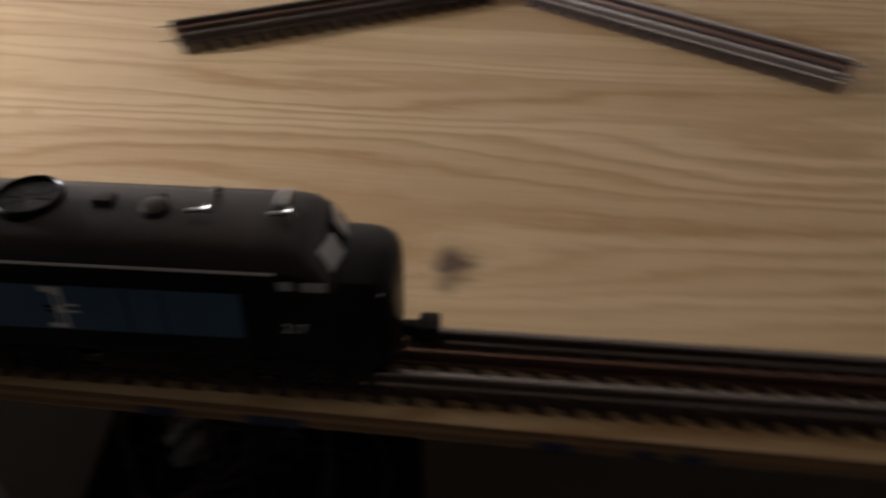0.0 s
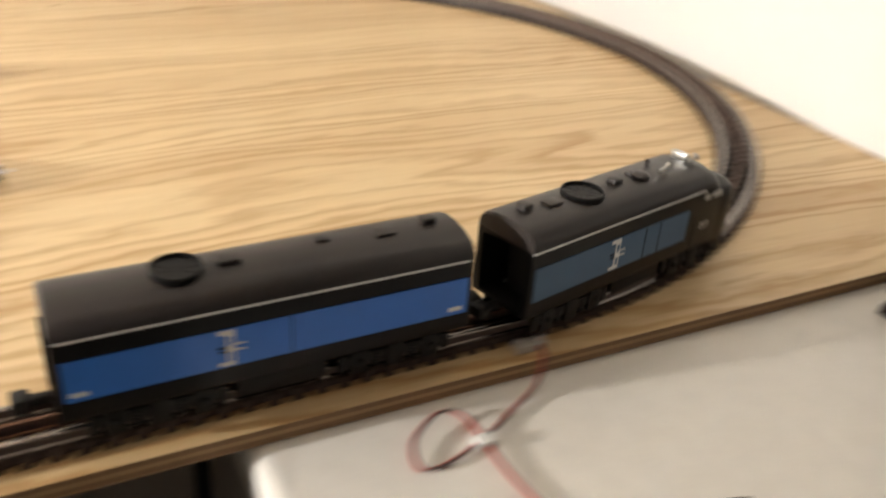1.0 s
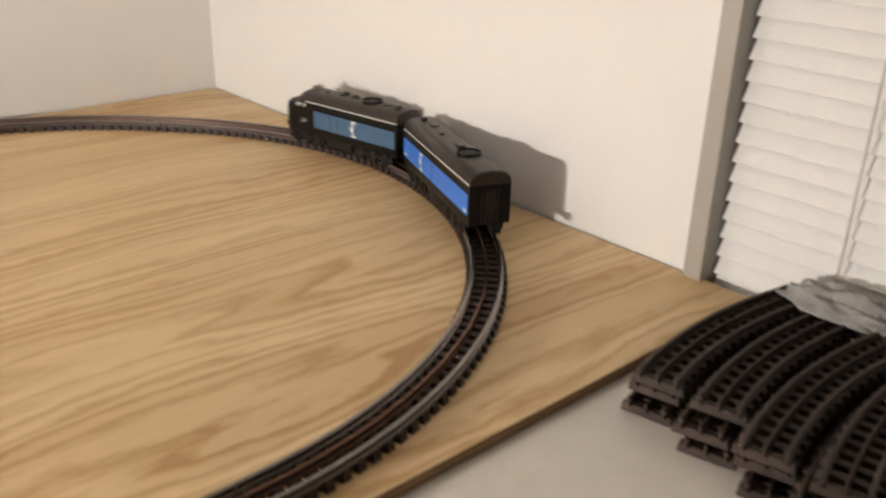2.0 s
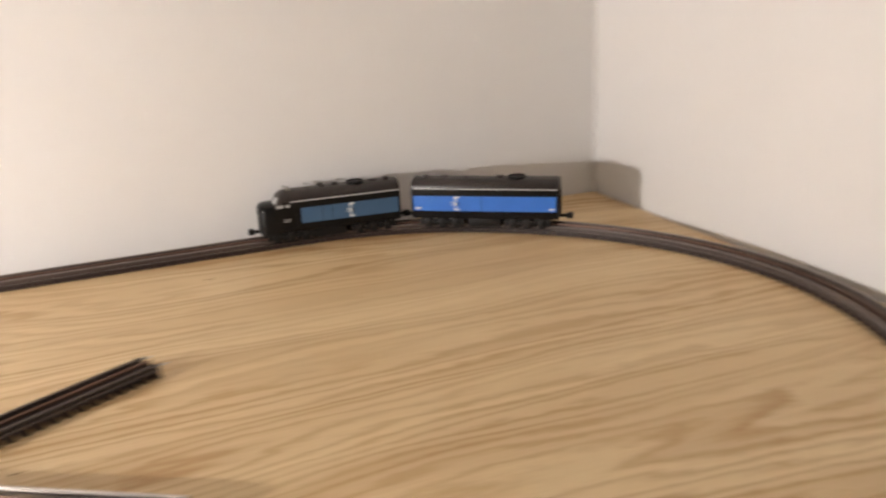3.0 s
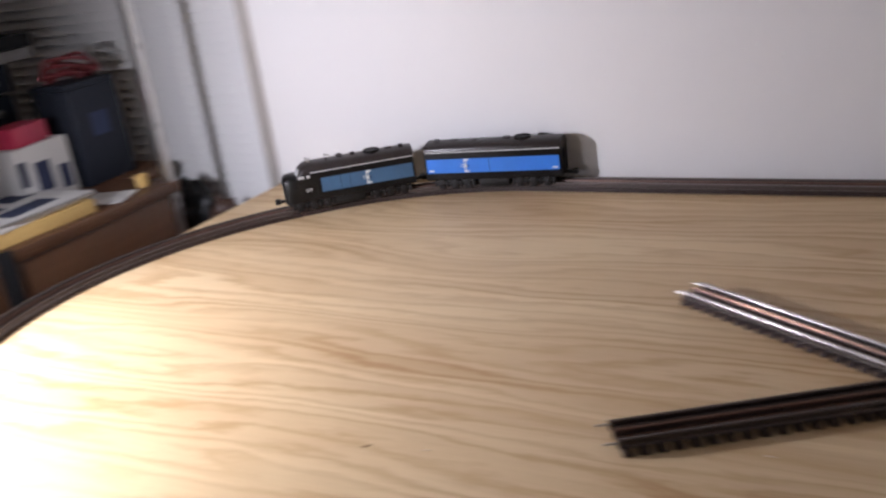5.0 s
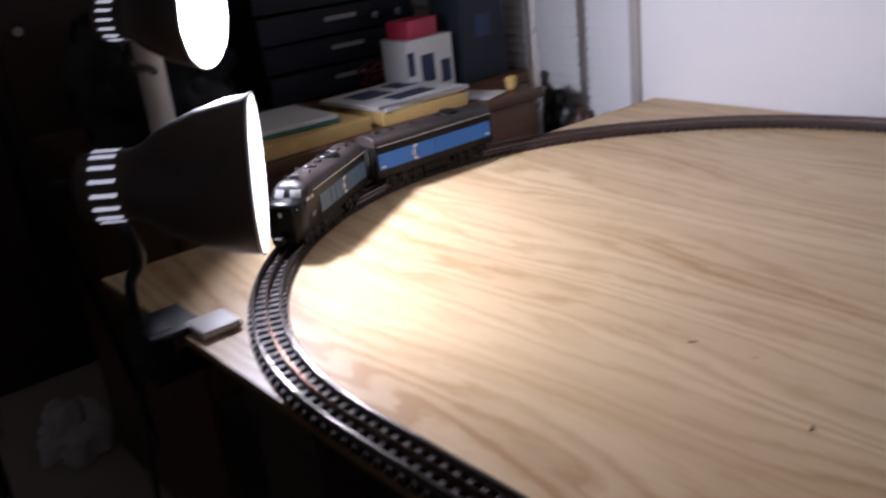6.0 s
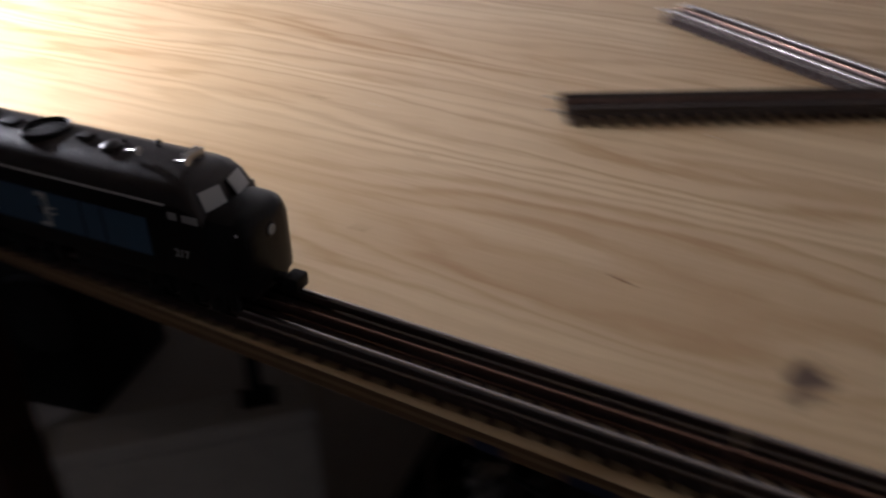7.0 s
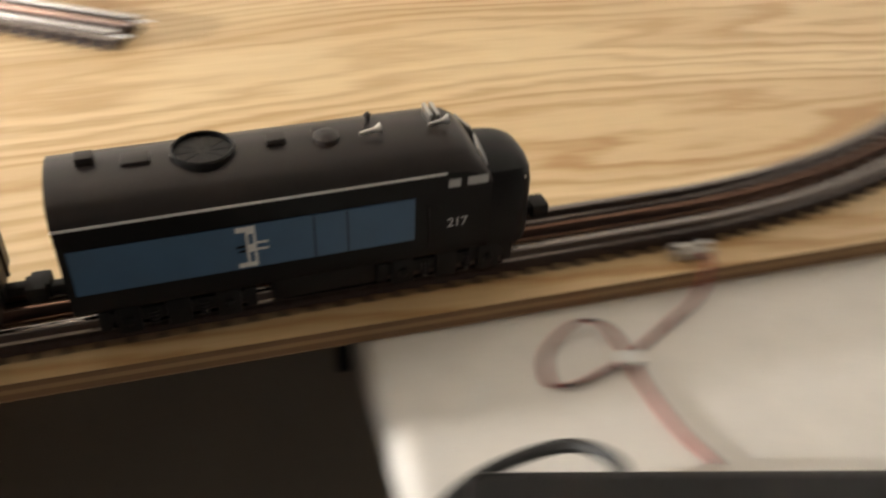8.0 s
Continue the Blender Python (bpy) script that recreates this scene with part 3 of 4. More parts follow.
# (half width, height) from the sill up and over the roof, for one side; heights over the rail
SIDE = ((0.0265, 0.012), (0.0275, 0.015), (0.0275, 0.0645), (0.0272, 0.0685), (0.0256, 0.0728), (0.0218, 0.0768), (0.0125, 0.0800), (0.0, 0.0812))


EAVES = 0.0645


def outline(x, rows, drop, squeeze):
    pts = [(x, w * squeeze, z - drop * max(0, (z - 0.05) / 0.032)) for w, z in rows]
    return pts + [(x, -y, z) for _, y, z in reversed(pts[:-1])]


def side_outline(x, drop=0.0, squeeze=1.0):
    return outline(x, SIDE[:3] + ((0.0, EAVES),), drop, squeeze)


def roof_outline(x, drop=0.0, squeeze=1.0):
    return outline(x, ((0.0, EAVES + 0.0002), (0.0274, EAVES + 0.0002)) + SIDE[3:], drop, squeeze)[1:]


def recess(x):
    """The dark open end of a hollow shell."""
    return outline(x, ((0.0215, 0.0150), (0.0225, 0.0180), (0.0225, 0.0600), (0.0, 0.0632)), 0.0, 1.0)


def roof_z(y):
    for (w0, z0), (w1, z1) in zip(SIDE, SIDE[1:]):
        if w1 <= abs(y) <= w0 and w0 != w1:
            return z1 + (z0 - z1) * (abs(y) - w1) / (w0 - w1)
    return 0.06


def truck(car, x):
    t = part("truck", box(B(), x - 0.034, -0.012, 0.004, x + 0.034, 0.012, 0.014, 0.002), M_FRAME, car)
    for s in (-1, 1):
        bm = B()
        box(bm, x - 0.041, s * 0.0235 - 0.0020, 0.0010, x + 0.041, s * 0.0235 + 0.0020, 0.0090, 0.001)
        for dx in (-0.026, 0.0, 0.026):
            box(bm, x + dx - 0.0065, s * 0.0242 - 0.0026, -0.0050, x + dx + 0.0065, s * 0.0242 + 0.0026, 0.0120, 0.0012)
        for dx in (-0.038, 0.038):
            box(bm, x + dx - 0.003, s * 0.0238 - 0.0020, -0.0020, x + dx + 0.003, s * 0.0238 + 0.0020, 0.0105, 0.001)
        part("side_frame", bm, M_FRAME, t)
        for dx in (-0.013, 0.013):
            spring = lathe(B(), [(0.0030 if k % 2 else 0.0022, -0.002 + 0.0012 * k) for k in range(9)], None, 10)
            bmesh.ops.transform(spring, matrix=Matrix.Translation((x + dx, s * 0.0240, 0)), verts=spring.verts)
            part("spring", spring, M_FRAME, t)
            part("hub_cap", lathe(B(), ((0.0028, 0.0), (0.0028, 0.0016), (0.0016, 0.0022)), pose(x + dx * 2, s * 0.0266, 0.0035, -90 * s, 0, 0), 12), M_FRAME, t)
        for dx in (-0.022, 0.022):
            part("wheel", lathe(B(), ((0.0105, -0.0022), (0.0105, -0.0012), (0.0088, -0.0008), (0.0086, 0.002)), pose(x + dx, s * 0.0150, 0.0088, 90 * s, 0, 0), 18), M_METAL, t, "steel wheel")
    return t


def coupler(car, x, way):
    c = part("coupler", box(B(), min(x, x + way * 0.016), -0.003, 0.010, max(x, x + way * 0.016), 0.003, 0.0155, 0.001), M_FRAME, car, "black knuckle coupler")
    bm = B()
    box(bm, min(x + way * 0.013, x + way * 0.024), -0.0065, 0.0085, max(x + way * 0.013, x + way * 0.024), 0.0065, 0.0180, 0.002)
    part("knuckle", bm, M_FRAME, c)
    return c


def fan(car, x):
    f = part("roof_fan", lathe(B(), ((0.0165, 0.0740), (0.0165, 0.0828), (0.0156, 0.0836), (0.0148, 0.0828), (0.0148, 0.0800)), None, 32), M_BLACK, car, "round roof fan housing")
    f.location = (x, 0, 0)
    part("fan_disc", lathe(B(), ((0.0147, 0.0765), (0.0147, 0.0815)), None, 24), M_BLACK, f, "dark recessed fan disc")
    for i in range(10):
        part("fan_blade", box(B(), 0.0015, -0.0013, 0.0813, 0.0142, 0.0011, 0.0817, m=pose(0, 0, 0, 0, 0, i * 36)), M_FRAME, f)
    return f


def roof_box(car, name, x, y, lx, ly, h, mat=None):
    z = roof_z(y)
    return part(name, box(B(), x - lx / 2, y - ly / 2, z - 0.004, x + lx / 2, y + ly / 2, z + h, 0.0006), mat or M_ROOF_LIT, car)


def stripes(car, x0, x1, blue, blue_label):
    for s in (-1, 1):
        y0, y1 = sorted((s * HALF_W, s * (HALF_W + 0.0007)))
        part("colour_band", box(B(), x0, y0, 0.0255, x1, y1, 0.0520), blue, car, blue_label)
        part("white_line", box(B(), -0.1315, y0, 0.0640, x1 + (0.018 if blue is M_BLUE_A else 0.0), y1, 0.0652), M_WHITE, car, "thin white line along the roof edge")


def emblem(car, places, blue):
    """A plain two-part emblem in white and black on each side."""
    for s, x in zip((-1, 1), places):
        y0, y1 = sorted((s * (HALF_W + 0.0007), s * (HALF_W + 0.0012)))
        e = part("emblem", box(B(), x - 0.0010, y0, 0.0268, x + 0.0042, y1, 0.0515), M_WHITE, car, "white and black emblem")
        for z0, z1 in ((0.0486, 0.0515), (0.0268, 0.0292)):
            part("emblem_bar", box(B(), x - 0.0058, y0, z0, x - 0.0010, y1, z1), M_WHITE, e)
        part("emblem_bar", box(B(), x - 0.0062, y0, 0.0390, x - 0.0012, y1, 0.0402), M_BLACK, e)
        part("emblem_bar", box(B(), x - 0.0052, y0, 0.0362, x - 0.0012, y1, 0.0374), M_BLACK, e)
        for z0 in (0.0365, 0.0405):
            part("emblem_bar", box(B(), x + 0.0043, y0, z0, x + 0.0105, y1, z0 + 0.0010), M_WHITE, e)
        yy0, yy1 = sorted((y0 if s < 0 else y1, (y0 if s < 0 else y1) + s * 0.0003))
        part("emblem_bar", box(B(), x + 0.0004, yy0, 0.0300, x + 0.0028, yy1, 0.0360), blue, e)
        part("emblem_bar", box(B(), x + 0.0004, yy0, 0.0410, x + 0.0028, yy1, 0.0470), blue, e)


def underframe(car, x0, x1):
    part("fuel_tank", box(B(), -0.030, -0.0235, -0.004, 0.030, 0.0235, 0.0125, 0.003), M_FRAME, car)
    part("chassis", box(B(), x0 + 0.003, -0.024, 0.0105, x1 - 0.003, 0.024, 0.0135, 0.001), M_FRAME, car)


def locomotive():
    car = thing("toy_locomotive", Matrix(), "black toy diesel locomotive with worn blue side band", "toy train", "train on the loop")
    rear, cab = -0.1315, 0.080
    bm = B()
    stations = ((rear, 0.0, 1.0), (rear + 0.001, 0.0, 1.0), (cab - 0.010, 0.0, 1.0), (cab, 0.0015, 1.0), (cab + 0.006, 0.006, 0.995), (cab + 0.015, 0.0225, 0.985))
    loft(bm, [recess(rear + 0.030), recess(rear)] + [side_outline(*q) for q in stations])
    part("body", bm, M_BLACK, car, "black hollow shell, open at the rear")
    part("roof", loft(B(), [roof_outline(*q) for q in stations]), M_ROOF_LIT, car, "satin black roof, painted lighter and browner for light on top")
    # rounded nose
    secs = []
    x0, n = cab + 0.0148, 9
    for i in range(n):
        q = i / (n - 1)
        x = x0 + (0.1235 - x0) * math.sin(q * math.pi / 2) ** 0.9
        w = 0.0270 * max(0.0, 1 - q ** 2.6) ** 0.5 * 0.72 + 0.0270 * 0.28 * (1 - q ** 4)
        w = max(w, 0.006)
        top = 0.0615 - 0.009 * q ** 3
        r = min(w * 0.75, 0.011)
        half = [(w * 0.96, 0.008 + 0.004 * q), (w, 0.014), (w, top - r), (w - r * 0.3, top - r * 0.3), (w - r, top), (0.0, top + 0.0012 * (1 - q))]
        secs.append([(x, y, z) for y, z in half] + [(x, -y, z) for y, z in reversed(half[:-1])])
    part("nose", loft(B(), secs), M_BLACK, car)
    part("pilot", box(B(), 0.096, -0.019, 0.003, 0.119, 0.019, 0.012, 0.003), M_FRAME, car)
    lamp = part("headlight", lathe(B(), ((0.0052, 0.0), (0.0052, 0.003), (0.0042, 0.0036)), pose(0.1205, 0, 0.0465, 0, 90, 0), 20), M_BLACK, car)
    part("lens", lathe(B(), ((0.0040, 0.003), (0.0030, 0.0042)), pose(0.1205, 0, 0.0465, 0, 90, 0), 20), M_PANE, lamp, "clear headlight lens")
    for s in (-1, 1):
        # front and side cab windows
        w = part("cab_window", box(B(), -0.0007, -0.0080, -0.0062, 0.0007, 0.0080, 0.0062, 0.0004, m=pose(cab + 0.0124, s * 0.0122, 0.0665, 0, -31, s * 14)), M_PANE_LIT, car, "windscreen pane, painted pale for light seen through it")
        for wx, ww in ((0.0725, 0.0070), (0.0860, 0.0120)):
            y0, y1 = sorted((s * HALF_W * 0.99, s * (HALF_W + 0.0004)))
            part("cab_window", box(B(), wx - ww / 2, y0, 0.0555, wx + ww / 2, y1, 0.0605, 0.0002), M_PANE_LIT, car, "side window, painted pale for light seen through it")
        part("marker_light", lathe(B(), ((0.0022, 0.0), (0.0022, 0.004), (0.0012, 0.005)), pose(0.113, s * 0.0205, 0.050, 0, 60, s * 25), 12), M_METAL, car)
        part("grab_rail", tube(B(), [(0.058, s * 0.0285, 0.018), (0.058, s * 0.0292, 0.03), (0.058, s * 0.0285, 0.045)], 0.0004, 5, 2), M_FRAME, car)
        txt = bpy.data.curves.new("number", "FONT")
        txt.body, txt.size, txt.extrude, txt.align_x = "217", 0.0080, 0.0001, "CENTER"
        txt.materials.append(M_WHITE)
        num = new("road_number", txt)
        num.parent = car
        num["label"] = "white painted number"
        num.matrix_basis = pose(0.075, s * (HALF_W + 0.0002), 0.0300, 90, 0, 0 if s < 0 else 180)
        part("step", box(B(), 0.084, s * 0.0235 - 0.002, 0.003, 0.098, s * 0.0235 + 0.002, 0.012, 0.001), M_FRAME, car)
    stripes(car, rear + 0.004, 0.050, M_BLUE_A, "faded blue side band")
    emblem(car, (-0.0405, -0.0405), M_BLUE_A)
    for x in (-0.006, 0.012):
        for s in (-1, 1):
            y0, y1 = sorted((s * (HALF_W + 0.0006), s * (HALF_W + 0.0010)))
            part("panel_seam", box(B(), x, y0, 0.026, x + 0.0007, y1, 0.0515), M_FRAME, car)
    fan(car, -0.055)
    roof_box(car, "exhaust", -0.112, 0.004, 0.009, 0.008, 0.0045)
    roof_box(car, "hatch", -0.088, 0.0, 0.014, 0.010, 0.0015)
    roof_box(car, "vent", -0.018, 0.0, 0.010, 0.008, 0.003)
    roof_box(car, "vent", 0.006, 0.004, 0.008, 0.006, 0.002)
    part("roof_dome", lathe(B(), ((0.0070, 0.0795), (0.0070, 0.0830), (0.0045, 0.0848), (0.001, 0.085)), pose(0.008, -0.004, 0)), M_ROOF_LIT, car)
    part("horn", lathe(B(), ((0.0012, -0.005), (0.0012, 0.003), (0.0030, 0.0065)), pose(0.030, -0.009, 0.0848, 0, 80, 0), 12), M_METAL, car, "small metal horn")
    part("horn", lathe(B(), ((0.0012, -0.005), (0.0012, 0.003), (0.0030, 0.0065)), pose(0.068, -0.008, 0.0842, 0, 80, 0), 12), M_METAL, car, "small metal horn")
    part("roof_ornament", lathe(B(), ((0.0018, 0.078), (0.0012, 0.0815), (0.0024, 0.0832), (0.0010, 0.0850)), pose(0.034, 0.010, 0), 12), M_ROOF_LIT, car)
    for x in (0.066, 0.070):
        part("roof_bracket", box(B(), x - 0.001, -0.004, 0.0800, x + 0.001, 0.010, 0.0866, 0.0003), M_METAL, car)
    underframe(car, rear, 0.10)
    truck(car, -0.080)
    truck(car, 0.070)
    coupler(car, 0.119, 1)
    coupler(car, rear, -1)
    part("inner_bulkhead", box(B(), rear + 0.018, -0.012, 0.0155, rear + 0.0295, 0.012, 0.050, 0.001), M_FRAME, car, "dark motor block inside the open end")
    return car


def booster():
    car = thing("toy_booster_unit", Matrix(), "black cabless toy diesel unit with a bright blue side band", "toy train", "train on the loop")
    x0, x1 = -0.1335, 0.1335
    stations = ((x0, 0.002, 0.985), (x0 + 0.002, 0.0, 1.0), (x1 - 0.002, 0.0, 1.0), (x1, 0.002, 0.985))
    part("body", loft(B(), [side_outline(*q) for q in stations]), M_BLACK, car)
    part("roof", loft(B(), [roof_outline(*q) for q in stations]), M_ROOF_LIT, car, "satin black roof, painted lighter and browner for light on top")
    stripes(car, x0 + 0.004, x1 - 0.004, M_BLUE, "bright blue side band")
    emblem(car, (-0.036, 0.050), M_BLUE)
    for s in (-1, 1):
        y0, y1 = sorted((s * (HALF_W + 0.0006), s * (HALF_W + 0.0010)))
        part("panel_seam", box(B(), 0.004, y0, 0.026, 0.0047, y1, 0.0515), M_FRAME, car)
        part("lettering_bar", box(B(), x1 - 0.018, y0, 0.0285, x1 - 0.008, y1, 0.0315), M_WHITE, car, "small unreadable white lettering")
        part("lettering_bar", box(B(), x0 + 0.007, y0, 0.0285, x0 + 0.017, y1, 0.0315), M_WHITE, car, "small unreadable white lettering")
    fan(car, -0.057)
    roof_box(car, "vent", -0.026, 0.0, 0.014, 0.010, 0.0025)
    roof_box(car, "vent", 0.036, 0.004, 0.008, 0.006, 0.002)
    roof_box(car, "hatch", 0.078, 0.0, 0.014, 0.010, 0.0015)
    roof_box(car, "exhaust", 0.112, 0.004, 0.010, 0.008, 0.0040)
    for x, w in ((x0, -1), (x1, 1)):
        part("end_door", box(B(), x - 0.001, -0.008, 0.014, x + 0.001, 0.008, 0.058, 0.0005), M_FRAME, car)
        for y in (-0.0105, 0.0105):
            part("diaphragm_post", box(B(), x - 0.002, y - 0.0012, 0.014, x + 0.002, y + 0.0012, 0.060, 0.0005), M_FRAME, car)
        coupler(car, x, w)
    underframe(car, x0, x1)
    truck(car, -0.078)
    truck(car, 0.078)
    return car


LOCO, BOOSTER = locomotive(), booster()
LOCO.scale = BOOSTER.scale = (0.969, 1, 1)


# ---- lamps ----
def clamp_lamp(rim, aim, size, foot, label, bulb_glow):
    """A clamp lamp: a bell shade with a vented neck, on a gooseneck from a clamp."""
    q = aim.to_track_quat("Z", "X").to_matrix().to_4x4()
    la = thing("clamp_lamp", Matrix.Translation(rim) @ q, label, "lamp", "lamps at the board's corner")
    r = size / 2
    shell = [(0.26 * r, -2.15 * r), (0.42 * r, -2.05 * r), (0.44 * r, -1.45 * r), (0.50 * r, -1.32 * r), (0.66 * r, -1.10 * r), (0.85 * r, -0.66 * r), (0.96 * r, -0.28 * r), (r, 0.0)]
    inner = [(a - 0.0016, z + (0.001 if z < -0.01 else 0)) for a, z in reversed(shell[3:])]
    part("shade", lathe(B(), shell + [(r, 0.0006)], None, 48, False), M_BRONZE, la, "dark bronze metal bell shade")
    part("lining", lathe(B(), inner + [(0.05 * r, -1.30 * r)], None, 48, False), M_REFLECT, la, "white reflector lining")
    part("rim", lathe(B(), ((r - 0.0015, 0.0), (r + 0.0012, 0.0), (r + 0.0012, 0.003), (r - 0.0015, 0.003), (r - 0.0015, 0.0)), None, 48, False), M_REFLECT, la, "pale rolled rim")
    for i in range(16):
        a = i * 22.5
        # solid bars that glow in place of bulb light leaking through slots
        part("vent_slot", box(B(), 0.435 * r, -0.0016, -1.90 * r, 0.448 * r, 0.0016, -1.60 * r, m=pose(0, 0, 0, 0, 0, a)), M_SLOT, la, "glowing bar for the lamplight in a neck slot")
    part("knob", lathe(B(), ((0.10 * r, -2.45 * r), (0.12 * r, -2.4 * r), (0.12 * r, -2.15 * r))), M_DARK, la)
    part("bulb", lathe(B(), ((0.10 * r, -1.28 * r), (0.16 * r, -1.22 * r), (0.24 * r, -1.12 * r), (0.25 * r, -1.02 * r), (0.20 * r, -0.94 * r), (0.03 * r, -0.88 * r))), M_BULB, la, "glowing frosted bulb")
    inv = la.matrix_basis.inverted()
    neck = [rim - aim * (1.75 * r) + Vector((0, 0, -0.42 * r)), rim - aim * (1.6 * r) + Vector((0.01, -0.005, -0.9 * r)), Vector(foot) + Vector((0.012, -0.015, 0.07)), Vector(foot) + Vector((0.0, -0.012, 0.0))]
    part("gooseneck", tube(B(), [inv @ p for p in neck], 0.0065, 10), M_DARK, la, "black flexible gooseneck")
    return la, inv


la, inv = clamp_lamp(LAMP_RIM, LAMP_AIM, 0.165, (-2.205, -1.245, 0.0), "bronze clamp lamp, lit, on the board's edge", 1)
mt = inv
bm = B()
box(bm, -2.245, -1.262, 0.0005, -2.165, -1.195, 0.010, 0.003)
box(bm, -2.235, -1.262, -0.055, -2.175, -1.232, 0.012, 0.003)
box(bm, -2.235, -1.262, -0.055, -2.175, -1.190, -0.045, 0.003)
bmesh.ops.transform(bm, matrix=mt, verts=bm.verts)
part("clamp", bm, M_DARK, la, "black spring clamp")
bm = box(B(), -2.180, -1.215, 0.0005, -2.130, -1.165, 0.012, 0.005)
bmesh.ops.transform(bm, matrix=mt, verts=bm.verts)
part("clamp_pad", bm, M_BEIGE, la, "grey clamp jaw pad")
bm = tube(B(), [(-2.21, -1.27, -0.03), (-2.20, -1.29, -0.25), (-2.16, -1.30, -0.5), (-2.25, -1.33, FLOOR_Z + 0.01), (-2.6, -1.5, FLOOR_Z + 0.006)], 0.0035)
bmesh.ops.transform(bm, matrix=mt, verts=bm.verts)
part("power_cord", bm, M_RUBBER, la)


def desk_lamp():
    rim, aim = LAMP2_RIM, LAMP2_AIM
    lamp, back = clamp_lamp(rim, aim, 0.15, (-2.66, -0.99, 0.16), "second bronze lamp, lit, on a pale pole standing on the desk", 1)
    bm = tube(B(), [(-2.66, -1.005, 0.058), (-2.66, -1.005, 0.3), (-2.66, -1.005, 0.55)], 0.022, 16, 2)
    bmesh.ops.transform(bm, matrix=back, verts=bm.verts)
    part("pole", bm, M_BEIGE, lamp, "pale tubular pole")
    bm = lathe(B(), ((0.04, 0), (0.04, 0.010), (0.024, 0.016)), pose(-2.66, -1.005, 0.0455))
    bmesh.ops.transform(bm, matrix=back, verts=bm.verts)
    part("base", bm, M_DARK, lamp)


desk_lamp()


# ---- desk and clutter behind the board ----
def desk():
    d = thing("desk", Matrix(), "brown walnut desk past the board's end, cluttered", "desk")
    part("top", box(B(), -3.35, -1.05, 0.020, -2.61, -0.165, 0.045, 0.004), M_DESK, d)
    part("front_panel", box(B(), -2.640, -1.03, -0.36, -2.616, -0.18, 0.019, 0.003), M_DESK, d)
    for y in (-1.04, -0.19):
        part("side_panel", box(B(), -3.33, y, FLOOR_Z, -2.642, y + 0.022, 0.019, 0.003), M_DESK, d)
    part("back_shelf", box(B(), -3.35, -0.164, 0.020, -2.76, -0.025, 0.045, 0.003), M_DESK, d)
    part("strap", box(B(), -2.6145, -0.615, -0.30, -2.606, -0.585, 0.050, 0.001), M_DARK, d, "black strap over the desk's front")
    return d


desk()
up = thing("metal_upright", pose(-2.621, -0.183, FLOOR_Z), "bare metal shelf upright beside the desk", "shelf post")
part("post", box(B(), -0.008, -0.011, 0, 0.008, 0.011, 1.3 - FLOOR_Z, 0.002), M_METAL, up)
part("foot_plate", box(B(), -0.03, -0.03, 0, 0.03, 0.03, 0.004, 0.001), M_DARK, up)
for n in range(12):
    part("slot", box(B(), 0.0077, -0.002, 0.12 + n * 0.16, 0.0083, 0.002, 0.132 + n * 0.16), M_DARK, up)


def on_desk(name, x0, y0, z0, x1, y1, z1, mat, label, cat, turn=0.0, bevel=0.002):
    cx, cy = (x0 + x1) / 2, (y0 + y1) / 2
    ob = part(name, box(B(), x0 - cx, y0 - cy, 0, x1 - cx, y1 - cy, z1 - z0, bevel), mat)
    ob.matrix_basis = pose(cx, cy, z0, 0, 0, turn)
    return tagged(ob, label, cat)


def printed(ob, bars):
    """Dark print as plain bars on the top or the side of a thing: (x0, y0, z0, x1, y1, z1) in its space."""
    for q in bars:
        part("print_bar", box(B(), *q), M_INK, ob)


DT = 0.0455
on_desk("folder", -2.86, -0.92, DT, -2.625, -0.62, DT + 0.026, M_MANILA, "stack of yellow manila folders on the desk", "folder", 3)
on_desk("folder", -2.84, -0.58, DT, -2.63, -0.37, DT + 0.026, M_MANILA, "yellow card folder on the desk", "folder", -3)
mag = on_desk("magazine", -2.85, -0.59, DT + 0.0265, -2.64, -0.36, DT + 0.036, M_PAPER, "white magazine with dark print on the folder", "magazine", 5)
printed(mag, ((-0.07, -0.08, 0.0096, 0.0, 0.0, 0.0101), (0.02, -0.05, 0.0096, 0.07, 0.06, 0.0101), (-0.08, 0.03, 0.0096, -0.02, 0.09, 0.0101)))
on_desk("booklet", -2.85, -0.86, DT + 0.0265, -2.66, -0.66, DT + 0.033, M_GREEN, "green-edged booklet on the folders", "booklet", -5)
on_desk("magazine", -2.84, -0.85, DT + 0.0335, -2.665, -0.665, DT + 0.042, M_PAPER, "white magazine on the green booklet", "magazine", -3)
on_desk("paper", -2.73, -0.345, DT, -2.63, -0.255, DT + 0.001, M_PAPER, "loose white paper sheet on the desk", "paper", 20, 0)
wb = on_desk("storage_box", -2.87, -0.405, DT, -2.79, -0.265, DT + 0.125, M_PAPER, "white box with dark markings on the desk", "box", 6)
printed(wb, ((0.0397, -0.03, 0.03, 0.0403, 0.01, 0.09), (0.0397, 0.03, 0.02, 0.0403, 0.06, 0.07), (0.0397, -0.07, 0.05, 0.0403, -0.05, 0.10)))
on_desk("crimson_box", -2.865, -0.39, DT + 0.1255, -2.80, -0.295, DT + 0.165, M_PINK, "crimson box on top of the white box", "box", 10)
nc = on_desk("navy_case", -2.90, -0.235, DT, -2.80, -0.095, DT + 0.205, M_NAVY, "dark navy upright folder case on the desk", "case", 4)
part("lid", box(B(), -0.0515, -0.0715, 0.2055, 0.0515, 0.0715, 0.218, 0.003), M_NAVY, nc)
